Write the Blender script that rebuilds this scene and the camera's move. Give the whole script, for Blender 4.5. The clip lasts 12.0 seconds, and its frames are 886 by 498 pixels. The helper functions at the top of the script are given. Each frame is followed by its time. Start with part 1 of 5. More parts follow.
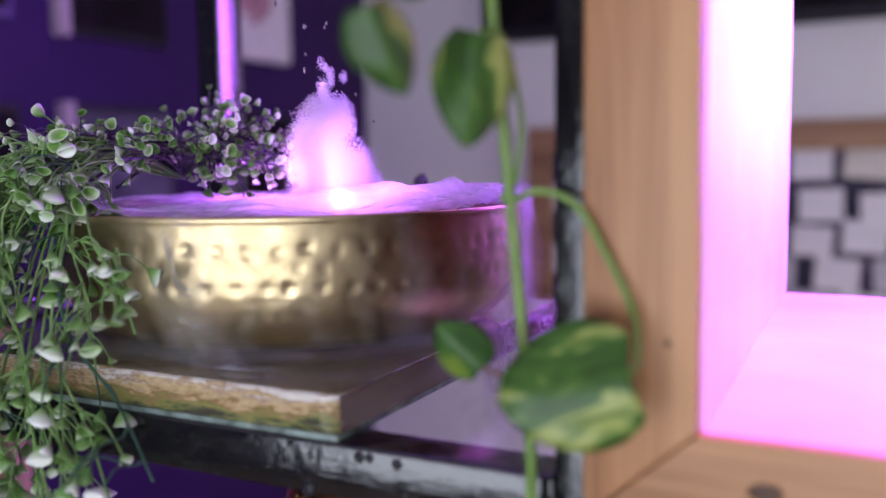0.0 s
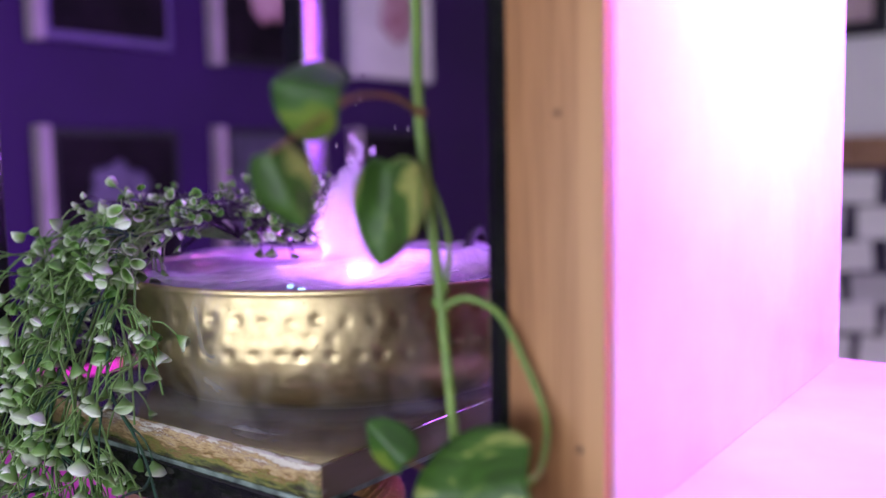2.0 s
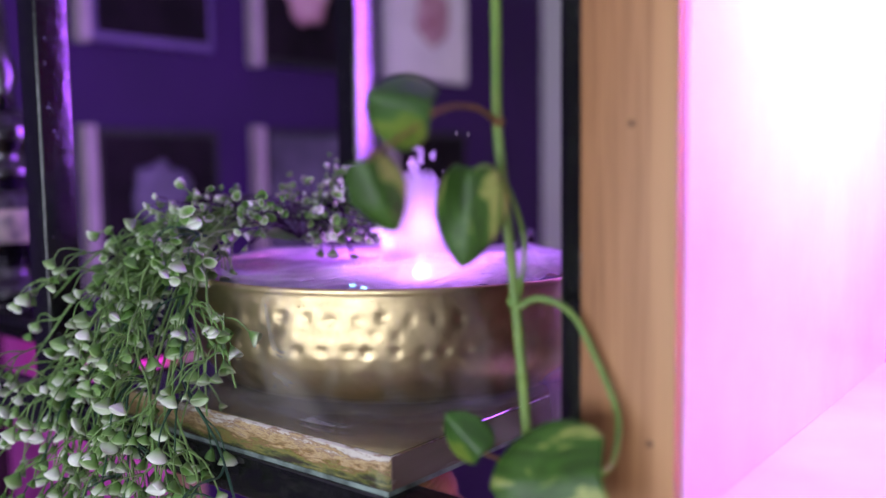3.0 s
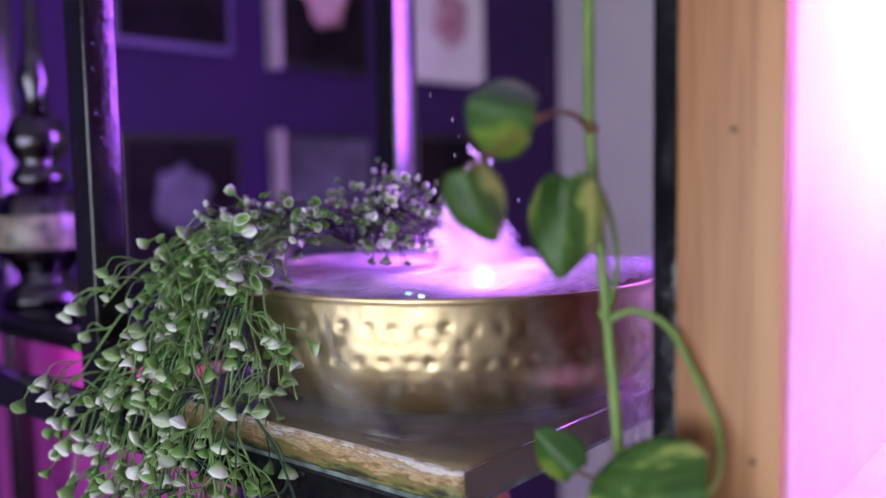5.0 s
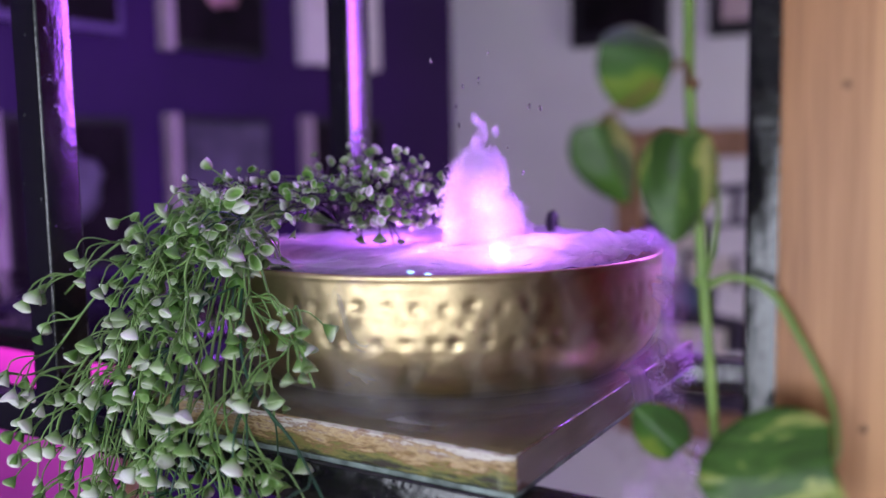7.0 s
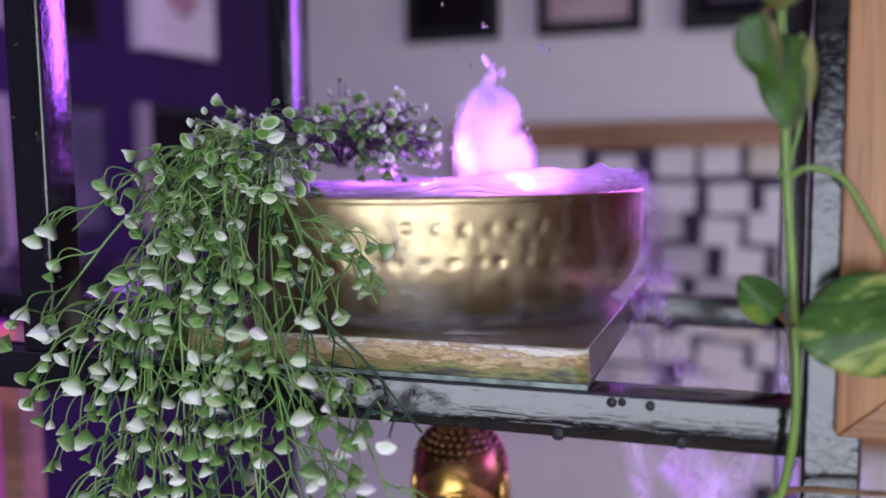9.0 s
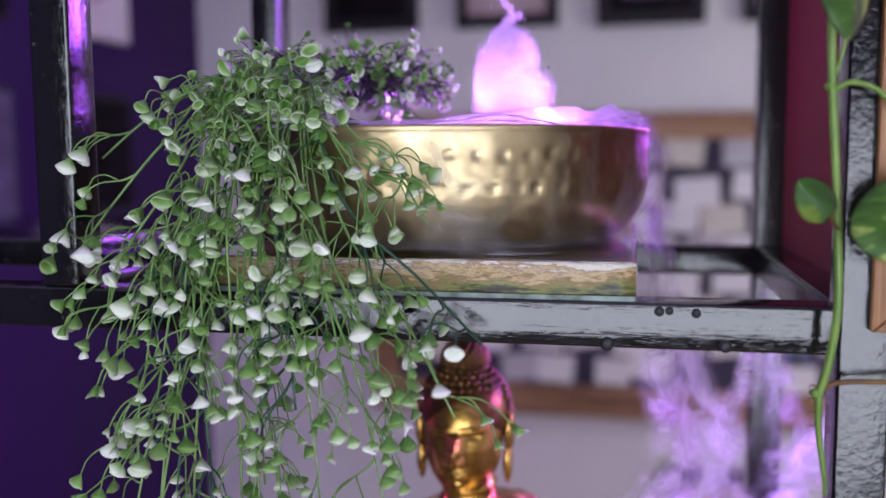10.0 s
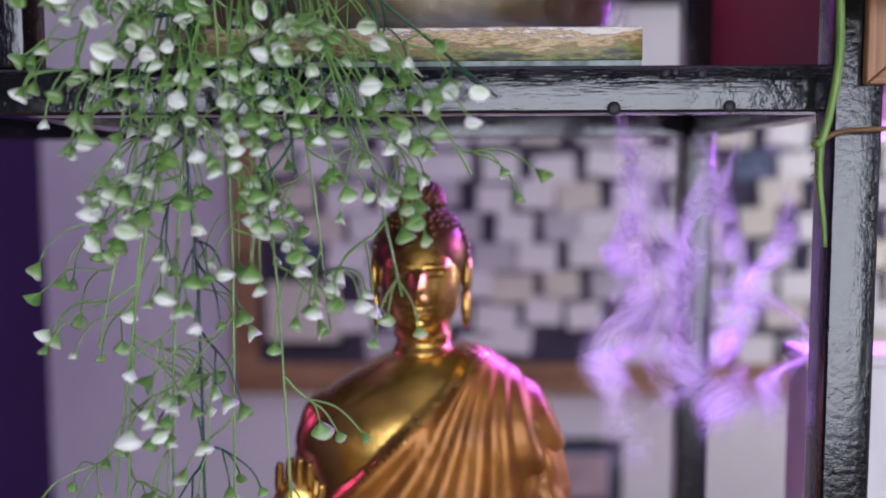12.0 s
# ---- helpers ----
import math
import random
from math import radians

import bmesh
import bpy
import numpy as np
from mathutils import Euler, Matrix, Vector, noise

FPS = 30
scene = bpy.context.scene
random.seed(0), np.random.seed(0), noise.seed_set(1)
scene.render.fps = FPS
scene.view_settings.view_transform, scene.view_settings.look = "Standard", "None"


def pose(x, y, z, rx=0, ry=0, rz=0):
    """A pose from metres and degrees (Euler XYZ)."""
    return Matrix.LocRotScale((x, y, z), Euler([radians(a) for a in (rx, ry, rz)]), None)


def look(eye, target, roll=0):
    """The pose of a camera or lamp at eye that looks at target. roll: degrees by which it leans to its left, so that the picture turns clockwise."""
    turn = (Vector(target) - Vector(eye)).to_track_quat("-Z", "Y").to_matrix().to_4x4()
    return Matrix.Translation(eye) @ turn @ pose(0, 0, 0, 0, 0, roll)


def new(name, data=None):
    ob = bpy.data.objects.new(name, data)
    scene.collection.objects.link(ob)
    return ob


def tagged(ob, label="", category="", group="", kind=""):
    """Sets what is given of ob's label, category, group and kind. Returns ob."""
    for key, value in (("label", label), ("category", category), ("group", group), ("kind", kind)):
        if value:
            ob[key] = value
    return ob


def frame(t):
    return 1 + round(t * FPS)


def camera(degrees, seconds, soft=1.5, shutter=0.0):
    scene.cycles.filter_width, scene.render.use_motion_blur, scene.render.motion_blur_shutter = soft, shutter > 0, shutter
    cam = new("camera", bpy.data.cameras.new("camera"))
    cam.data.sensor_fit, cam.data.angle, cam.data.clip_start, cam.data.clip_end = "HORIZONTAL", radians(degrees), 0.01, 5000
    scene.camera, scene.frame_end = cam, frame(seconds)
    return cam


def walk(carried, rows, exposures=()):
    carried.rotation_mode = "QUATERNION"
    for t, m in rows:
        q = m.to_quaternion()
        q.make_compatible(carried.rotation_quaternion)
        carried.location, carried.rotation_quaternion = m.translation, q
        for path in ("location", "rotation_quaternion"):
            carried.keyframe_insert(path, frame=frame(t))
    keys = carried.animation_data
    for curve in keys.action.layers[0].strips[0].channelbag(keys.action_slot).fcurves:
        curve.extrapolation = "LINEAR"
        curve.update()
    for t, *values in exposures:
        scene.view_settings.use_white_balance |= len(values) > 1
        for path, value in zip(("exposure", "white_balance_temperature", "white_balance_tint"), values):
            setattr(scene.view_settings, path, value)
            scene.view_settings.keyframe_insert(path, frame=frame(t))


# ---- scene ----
cam = camera(53.0, 12.0)
# the lens is wide open: near things sharp, the room behind soft
cam.data.dof.use_dof = True
cam.data.dof.focus_distance = 0.585
cam.data.dof.aperture_fstop = 3.0
PATH = [
    (0, (0.0452, -0.0098, 1.6409), (-0.6252, 1.3237, 1.4916), -0.81),
    (0.5, (0.0476, -0.0230, 1.6930), (-0.6175, 1.3129, 1.5418), -1.14),
    (1, (0.0780, -0.0130, 1.7060), (-0.8020, 1.7710, 1.5010), -1.00),
    (1.5, (0.1215, 0.0041, 1.6984), (-0.6575, 1.2772, 1.5491), -1.15),
    (2, (0.1450, 0.0220, 1.6870), (-1.0560, 1.6040, 1.5020), -1.05),
    (2.5, (0.1487, 0.0259, 1.6827), (-0.8021, 1.1775, 1.5413), -1.07),
    (3, (0.1400, -0.0094, 1.6904), (-0.7991, 1.1520, 1.5521), -0.73),
    (5, (0.1025, -0.0220, 1.6940), (-0.8482, 1.1304, 1.5586), -0.97),
    (5.5, (0.0811, -0.0217, 1.6918), (-0.8499, 1.1456, 1.5478), -0.99),
    (6, (0.0613, -0.0173, 1.6815), (-0.8259, 1.1843, 1.5436), -0.84),
    (6.5, (0.0367, -0.0242, 1.6798), (-0.8033, 1.2097, 1.5315), -1.05),
    (7, (0.0059, -0.0493, 1.6824), (-0.7734, 1.2228, 1.5259), -1.07),
    (9, (-0.1197, -0.1497, 1.6353), (-0.5985, 1.2634, 1.4810), -0.74),
    (9.5, (-0.1583, -0.1717, 1.6151), (-0.5740, 1.2614, 1.4617), -0.68),
    (10, (-0.2070, -0.1954, 1.5861), (-0.5191, 1.2639, 1.4351), -0.36),
    (10.5, (-0.2341, -0.2028, 1.5490), (-0.4672, 1.2723, 1.4083), -0.28),
    (11, (-0.2586, -0.2024, 1.5137), (-0.4207, 1.2820, 1.3717), -0.22),
    (11.5, (-0.2838, -0.2014, 1.4701), (-0.3808, 1.2898, 1.3394), -0.16),
    (12, (-0.3125, -0.1978, 1.4301), (-0.3531, 1.2964, 1.3048), -0.15),
]
walk(cam, [(t, look(eye, target, roll)) for t, eye, target, roll in PATH])

# ---- world and light ----
world = bpy.data.worlds.new("room_dark")
world.use_nodes = True
world.node_tree.nodes["Background"].inputs[0].default_value = (0.55, 0.6, 0.85, 1)
world.node_tree.nodes["Background"].inputs[1].default_value = 0.01
scene.world = world
scene.view_settings.exposure = 0.0


def area_lamp(name, eye, target, sx, sy, watts, colour):
    d = bpy.data.lights.new(name, "AREA")
    d.shape, d.size, d.size_y, d.energy, d.color = "RECTANGLE", sx, sy, watts, colour
    ob = new(name, d)
    ob.matrix_world = look(eye, target)
    return tagged(ob, kind="structure")


def point_lamp(name, at, watts, colour, radius):
    d = bpy.data.lights.new(name, "POINT")
    d.energy, d.color, d.shadow_soft_size = watts, colour, radius
    ob = new(name, d)
    ob.location = at
    return tagged(ob, kind="structure")


def up_lamp(name, eye, target, watts, colour, degrees):
    d = bpy.data.lights.new(name, "SPOT")
    d.energy, d.color, d.shadow_soft_size, d.spot_size, d.spot_blend = watts, colour, 0.004, radians(degrees), 1.0
    ob = new(name, d)
    ob.matrix_world = look(eye, target)
    return tagged(ob, kind="structure")


# daylight through the window behind the camera
area_lamp("window_daylight", (0.19, -2.46, 1.25), (0.19, 0, 1.25), 3.08, 1.46, 74, (0.80, 0.86, 1.0))
# daylight through the smaller window in the east wall
area_lamp("east_window_daylight", (2.56, 2.35, 1.55), (0.2, 3.3, 1.2), 1.0, 1.3, 31, (0.95, 0.95, 0.94))
# violet LED light bar beside the shelf
area_lamp("led_tube_glow", (0.285, 1.470, 1.98), (-0.54, 0.653, 1.78), 0.29, 0.74, 48, (0.40, 0.09, 1.0))
# pink grow tube under the top of the pine box
area_lamp("grow_tube_glow", (0.085, 0.56, 1.893), (0.03, 0.56, 1.80), 0.14, 0.08, 4.3, (1.0, 0.22, 0.72))
# LEDs of the mist maker under the water of the bowl
area_lamp("mist_maker_glow", (-0.299, 0.508, 1.6005), (-0.299, 0.508, 2.0), 0.10, 0.10, 0.45, (0.64, 0.20, 1.0))
# added lamp inside the plume, for light scattered within the mist
point_lamp("plume_fill_glow", (-0.300, 0.507, 1.646), 0.7, (0.66, 0.24, 1.0), 0.012)
for spot in ((-0.345, 0.462, 1.614), (-0.262, 0.462, 1.614)):
    up_lamp("mist_maker_led", spot, (-0.299, 0.506, 1.668), 3.4, (0.68, 0.27, 1.0), 80)
# added fill lamp that tints the plant over the bowl violet
point_lamp("plant_fill_glow", (-0.425, 0.572, 1.634), 0.6, (0.50, 0.12, 1.0), 0.015)
# violet LED strip under the pine box
area_lamp("led_strip_glow", (0.22, 0.75, 1.462), (-0.33, 0.56, 1.24), 0.28, 0.05, 3.9, (0.50, 0.13, 1.0))
# second pink grow tube over the lower left bay
area_lamp("grow_tube_glow_low", (-1.35, 0.78, 1.445), (-1.35, 0.82, 0.8), 0.5, 0.06, 1.5, (1.0, 0.10, 0.80))


# ---- materials ----
def node_mat(name):
    m = bpy.data.materials.new(name)
    m.use_nodes = True
    nt = m.node_tree
    return m, nt, nt.nodes["Principled BSDF"]


def link(nt, a, b):
    nt.links.new(a, b)


def coords(nt, kind="Object", scale=(1, 1, 1)):
    tc = nt.nodes.new("ShaderNodeTexCoord")
    mp = nt.nodes.new("ShaderNodeMapping")
    mp.inputs["Scale"].default_value = scale
    link(nt, tc.outputs[kind], mp.inputs[0])
    return mp.outputs[0]


def noise_tex(nt, vec, scale, detail=4, rough=0.55, distort=0.0):
    n = nt.nodes.new("ShaderNodeTexNoise")
    n.inputs["Scale"].default_value, n.inputs["Detail"].default_value = scale, detail
    n.inputs["Roughness"].default_value, n.inputs["Distortion"].default_value = rough, distort
    link(nt, vec, n.inputs["Vector"])
    return n.outputs["Fac"]


def ramp(nt, fac, stops):
    r = nt.nodes.new("ShaderNodeValToRGB")
    while len(r.color_ramp.elements) < len(stops):
        r.color_ramp.elements.new(0.5)
    for e, (p, c) in zip(r.color_ramp.elements, stops):
        e.position = p
        e.color = (*c, 1) if len(c) == 3 else c
    link(nt, fac, r.inputs[0])
    return r.outputs[0]


def bump(nt, bsdf, height, strength, distance=0.001):
    b = nt.nodes.new("ShaderNodeBump")
    b.inputs["Strength"].default_value, b.inputs["Distance"].default_value = strength, distance
    link(nt, height, b.inputs["Height"])
    link(nt, b.outputs[0], bsdf.inputs["Normal"])


def paint(name, c1, c2, rough=0.5, scale=6, grain=160, strength=0.25, metal=0.0, stretch=(1, 1, 1), coat=0.0, spec=0.5):
    """Two tones, coarse stains and fine grain in the relief."""
    m, nt, b = node_mat(name)
    v = coords(nt, "Object", stretch)
    n1 = noise_tex(nt, v, scale, 5)
    link(nt, ramp(nt, n1, [(0.32, c1), (0.68, c2)]), b.inputs["Base Color"])
    n2 = noise_tex(nt, v, grain, 4)
    bump(nt, b, n2, strength)
    rr = nt.nodes.new("ShaderNodeMapRange")
    rr.inputs["To Min"].default_value, rr.inputs["To Max"].default_value = rough * 0.75, min(1, rough * 1.25)
    link(nt, n1, rr.inputs["Value"])
    link(nt, rr.outputs[0], b.inputs["Roughness"])
    b.inputs["Metallic"].default_value = metal
    b.inputs["Coat Weight"].default_value = coat
    b.inputs["Specular IOR Level"].default_value = spec
    return m


def glow(name, colour, strength):
    m, nt, b = node_mat(name)
    b.inputs["Base Color"].default_value = (*colour, 1)
    b.inputs["Emission Color"].default_value = (*colour, 1)
    b.inputs["Emission Strength"].default_value = strength
    return m


def gloss_black(name, stretch, relief=0.6, lump=46):
    """Thick black gloss paint, brushed along the bar, with runs and bare specks."""
    m, nt, b = node_mat(name)
    v = coords(nt, "Object", stretch)
    v1 = coords(nt)
    strokes = noise_tex(nt, v, 55, 5, 0.6)
    lumps = noise_tex(nt, v1, lump, 4, 0.6)
    specks = noise_tex(nt, v1, 150, 2)
    link(nt, ramp(nt, specks, [(0.0, (0.006, 0.006, 0.007)), (0.70, (0.009, 0.009, 0.010)), (0.78, (0.16, 0.17, 0.18))]), b.inputs["Base Color"])
    link(nt, ramp(nt, lumps, [(0.35, (0.07, 0.07, 0.07)), (0.7, (0.19, 0.19, 0.19))]), b.inputs["Roughness"])
    mix = nt.nodes.new("ShaderNodeMath")
    mix.operation = "MULTIPLY_ADD"
    mix.inputs[1].default_value = 0.7
    link(nt, lumps, mix.inputs[0])
    link(nt, strokes, mix.inputs[2])
    bump(nt, b, mix.outputs[0], relief, 0.0020)
    b.inputs["Specular IOR Level"].default_value = 0.6
    b.inputs["Coat Weight"].default_value = 0.28
    b.inputs["Coat Roughness"].default_value = 0.12
    return m


def wood(name, dark, mid, light, stretch, ring=44, rough=0.5):
    m, nt, b = node_mat(name)
    v = coords(nt, "Object", stretch)
    big = noise_tex(nt, v, ring, 3, 0.5, 0.6)
    fine = noise_tex(nt, v, ring * 9, 3, 0.6)
    add = nt.nodes.new("ShaderNodeMath")
    add.operation = "MULTIPLY_ADD"
    add.inputs[1].default_value = 0.55
    link(nt, fine, add.inputs[0])
    link(nt, big, add.inputs[2])
    link(nt, ramp(nt, add.outputs[0], [(0.56, dark), (0.74, mid), (0.92, light)]), b.inputs["Base Color"])
    b.inputs["Roughness"].default_value = rough
    bump(nt, b, add.outputs[0], 0.2, 0.0006)
    return m


M_BLACK_X = gloss_black("black_gloss_paint_x", (0.10, 1, 1))
M_BLACK_Y = gloss_black("black_gloss_paint_y", (1, 0.10, 1))
M_BLACK_Z = gloss_black("black_gloss_paint_z", (1, 1, 0.10), 0.42, 150)
M_PINE_Z = wood("pine_upright", (0.21, 0.088, 0.034), (0.37, 0.174, 0.068), (0.48, 0.252, 0.108), (1, 1, 0.025))
M_PINE_X = wood("pine_rail", (0.21, 0.088, 0.034), (0.37, 0.174, 0.068), (0.48, 0.252, 0.108), (0.025, 1, 1))
M_FRAME_WOOD = wood("oak_frame", (0.16, 0.075, 0.035), (0.30, 0.16, 0.08), (0.40, 0.23, 0.12), (0.1, 1, 1), 14)
M_KNOT = paint("wood_knot", (0.06, 0.03, 0.015), (0.12, 0.06, 0.03), 0.6, 90)
M_BOX_WHITE = paint("white_box_paint", (0.55, 0.51, 0.54), (0.69, 0.66, 0.68), 0.45, 9, 120, 0.15)
M_MAROON = paint("maroon_paint", (0.21, 0.015, 0.030), (0.28, 0.026, 0.046), 0.55, 5, 90, 0.2)
M_WALL_PURPLE = paint("purple_wall_paint", (0.027, 0.0068, 0.064), (0.037, 0.0095, 0.083), 0.6, 2.5, 60, 0.15, spec=0.2)
M_WALL_WHITE = paint("white_wall_paint", (0.74, 0.73, 0.74), (0.81, 0.80, 0.81), 0.7, 2.0, 70, 0.15)
M_FLOOR = wood("floor_boards", (0.10, 0.06, 0.035), (0.20, 0.12, 0.07), (0.28, 0.18, 0.10), (0.1, 1, 1), 10)
M_CEIL = paint("ceiling_paint", (0.7, 0.7, 0.7), (0.76, 0.76, 0.76), 0.8, 2, 60, 0.1)


def brass_mat():
    m, nt, b = node_mat("aged_brass")
    v = coords(nt)
    n1 = noise_tex(nt, v, 16, 5)
    n2 = noise_tex(nt, v, 120, 4)
    link(nt, ramp(nt, n1, [(0.30, (0.36, 0.27, 0.14)), (0.55, (0.58, 0.46, 0.26)), (0.8, (0.68, 0.56, 0.34))]), b.inputs["Base Color"])
    link(nt, ramp(nt, n2, [(0.3, (0.32, 0.32, 0.32)), (0.75, (0.49, 0.49, 0.49))]), b.inputs["Roughness"])
    b.inputs["Metallic"].default_value = 1.0
    bump(nt, b, n2, 0.12, 0.0008)
    return m


def gold_mat():
    m, nt, b = node_mat("gilt_lacquer")
    v = coords(nt)
    n1 = noise_tex(nt, v, 22, 5)
    link(nt, ramp(nt, n1, [(0.30, (0.28, 0.14, 0.026)), (0.55, (0.56, 0.32, 0.060)), (0.8, (0.76, 0.48, 0.12))]), b.inputs["Base Color"])
    b.inputs["Metallic"].default_value = 0.9
    b.inputs["Coat Weight"].default_value = 0.7
    b.inputs["Coat Roughness"].default_value = 0.2
    b.inputs["Roughness"].default_value = 0.26
    bump(nt, b, noise_tex(nt, v, 150, 3), 0.12, 0.0008)
    return m


def board_mat():
    """Old board edge: cream, ochre and green paint worn through to brown wood."""
    m, nt, b = node_mat("worn_painted_board")
    v = coords(nt, "Object", (0.42, 0.8, 2.0))
    n1 = noise_tex(nt, v, 105, 6, 0.72, 0.1)
    # green and brown at the lower lip, tan and cream above
    sep = nt.nodes.new("ShaderNodeSeparateXYZ")
    link(nt, coords(nt), sep.inputs[0])
    up = nt.nodes.new("ShaderNodeMapRange")
    up.inputs["From Min"].default_value, up.inputs["From Max"].default_value = 1.4985, 1.5215
    up.inputs["To Min"].default_value, up.inputs["To Max"].default_value = -0.22, 0.20
    link(nt, sep.outputs["Z"], up.inputs["Value"])
    both = nt.nodes.new("ShaderNodeMath")
    both.operation = "ADD"
    link(nt, up.outputs[0], both.inputs[0])
    link(nt, n1, both.inputs[1])
    cols = [(0.26, (0.035, 0.025, 0.018)), (0.36, (0.11, 0.13, 0.035)), (0.43, (0.24, 0.22, 0.06)), (0.49, (0.20, 0.11, 0.05)),
            (0.55, (0.46, 0.32, 0.15)), (0.60, (0.55, 0.43, 0.24)), (0.65, (0.24, 0.12, 0.07)), (0.70, (0.66, 0.62, 0.54))]
    link(nt, ramp(nt, both.outputs[0], cols), b.inputs["Base Color"])
    link(nt, ramp(nt, noise_tex(nt, v, 60, 3), [(0.3, (0.2, 0.2, 0.2)), (0.7, (0.6, 0.6, 0.6))]), b.inputs["Roughness"])
    bump(nt, b, n1, 0.6, 0.0015)
    return m


def bud_mat(name, joined):
    """Green at the stalk, white towards the lip; each bud its own mix."""
    m, nt, b = node_mat(name)
    tc = nt.nodes.new("ShaderNodeTexCoord")
    sep = nt.nodes.new("ShaderNodeSeparateXYZ")
    link(nt, tc.outputs["UV"], sep.inputs[0])
    info = nt.nodes.new("ShaderNodeNewGeometry" if joined else "ShaderNodeObjectInfo")
    a = nt.nodes.new("ShaderNodeMath")
    a.operation = "MULTIPLY_ADD"
    a.inputs[1].default_value = 0.80
    link(nt, sep.outputs["Y"], a.inputs[0])
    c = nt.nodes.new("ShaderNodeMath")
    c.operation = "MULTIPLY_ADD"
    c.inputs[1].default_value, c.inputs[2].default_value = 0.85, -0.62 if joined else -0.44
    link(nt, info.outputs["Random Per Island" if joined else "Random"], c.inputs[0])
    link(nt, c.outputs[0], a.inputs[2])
    link(nt, ramp(nt, a.outputs[0], [(0.0, (0.085, 0.20, 0.035)), (0.40, (0.20, 0.35, 0.095)), (0.66, (0.52, 0.61, 0.42)), (0.95, (0.82, 0.84, 0.77))]), b.inputs["Base Color"])
    b.inputs["Roughness"].default_value = 0.42
    b.inputs["Subsurface Weight"].default_value = 0.15
    b.inputs["Subsurface Radius"].default_value = (0.004, 0.005, 0.003)
    return m


def leaf_mat(name, green, cream):
    """Glossy variegated leaf: streaks that run out from the midrib."""
    m, nt, b = node_mat(name)
    v = coords(nt, "Object", (80, 26, 26))
    n1 = noise_tex(nt, v, 1.0, 4, 0.6, 0.7)
    fine = noise_tex(nt, coords(nt), 160, 3)
    link(nt, ramp(nt, n1, [(0.38, green), (0.52, tuple(g * 1.8 for g in green)), (0.60, cream), (0.645, cream), (0.72, tuple(g * 1.5 for g in green))]), b.inputs["Base Color"])
    b.inputs["Roughness"].default_value = 0.34
    b.inputs["Specular IOR Level"].default_value = 0.28
    bump(nt, b, fine, 0.15, 0.0006)
    return m


def mist_mat(name, density, zlow, zhigh, scale, soft, faded=False):
    """Thin mist: scatters light both ways, with holes and wisps in it."""
    m, nt, b = node_mat(name)
    nt.nodes.remove(b)
    out = nt.nodes["Material Output"]
    dif = nt.nodes.new("ShaderNodeBsdfDiffuse")
    tra = nt.nodes.new("ShaderNodeBsdfTranslucent")
    clear = nt.nodes.new("ShaderNodeBsdfTransparent")
    dif.inputs[0].default_value = tra.inputs[0].default_value = (0.9, 0.9, 0.92, 1)
    half, mix = nt.nodes.new("ShaderNodeMixShader"), nt.nodes.new("ShaderNodeMixShader")
    half.inputs[0].default_value = 0.6
    link(nt, dif.outputs[0], half.inputs[1])
    link(nt, tra.outputs[0], half.inputs[2])
    tc = nt.nodes.new("ShaderNodeTexCoord")
    sep = nt.nodes.new("ShaderNodeSeparateXYZ")
    link(nt, tc.outputs["Object"], sep.inputs[0])
    rng = nt.nodes.new("ShaderNodeMapRange")
    rng.inputs["From Min"].default_value, rng.inputs["From Max"].default_value = zhigh, zlow
    link(nt, sep.outputs["Z"], rng.inputs["Value"])
    n1 = noise_tex(nt, tc.outputs["Object"], scale, 5, 0.6, 1.2)
    wisp = ramp(nt, n1, [(0.5 - soft, (0, 0, 0)), (0.5 + soft, (1, 1, 1))])
    mul = nt.nodes.new("ShaderNodeMath")
    mul.operation = "MULTIPLY"
    link(nt, rng.outputs[0], mul.inputs[0])
    link(nt, wisp, mul.inputs[1])
    mul2 = nt.nodes.new("ShaderNodeMath")
    mul2.operation = "MULTIPLY"
    mul2.inputs[1].default_value = density
    link(nt, mul.outputs[0], mul2.inputs[0])
    thick = mul2.outputs[0]
    if faded:
        # sheets thin out towards all four edges
        uv = nt.nodes.new("ShaderNodeSeparateXYZ")
        link(nt, tc.outputs["UV"], uv.inputs[0])
        for axis in ("X", "Y"):
            tri = nt.nodes.new("ShaderNodeMath")
            tri.operation = "PINGPONG"
            tri.inputs[1].default_value = 0.5
            link(nt, uv.outputs[axis], tri.inputs[0])
            edge = nt.nodes.new("ShaderNodeMapRange")
            edge.interpolation_type = "SMOOTHSTEP"
            edge.inputs["From Max"].default_value = 0.42 if axis == "X" else 0.16
            link(nt, tri.outputs[0], edge.inputs["Value"])
            more = nt.nodes.new("ShaderNodeMath")
            more.operation = "MULTIPLY"
            link(nt, thick, more.inputs[0])
            link(nt, edge.outputs[0], more.inputs[1])
            thick = more.outputs[0]
    link(nt, thick, mix.inputs[0])
    link(nt, clear.outputs[0], mix.inputs[1])
    link(nt, half.outputs[0], mix.inputs[2])
    link(nt, mix.outputs[0], out.inputs[0])
    return m


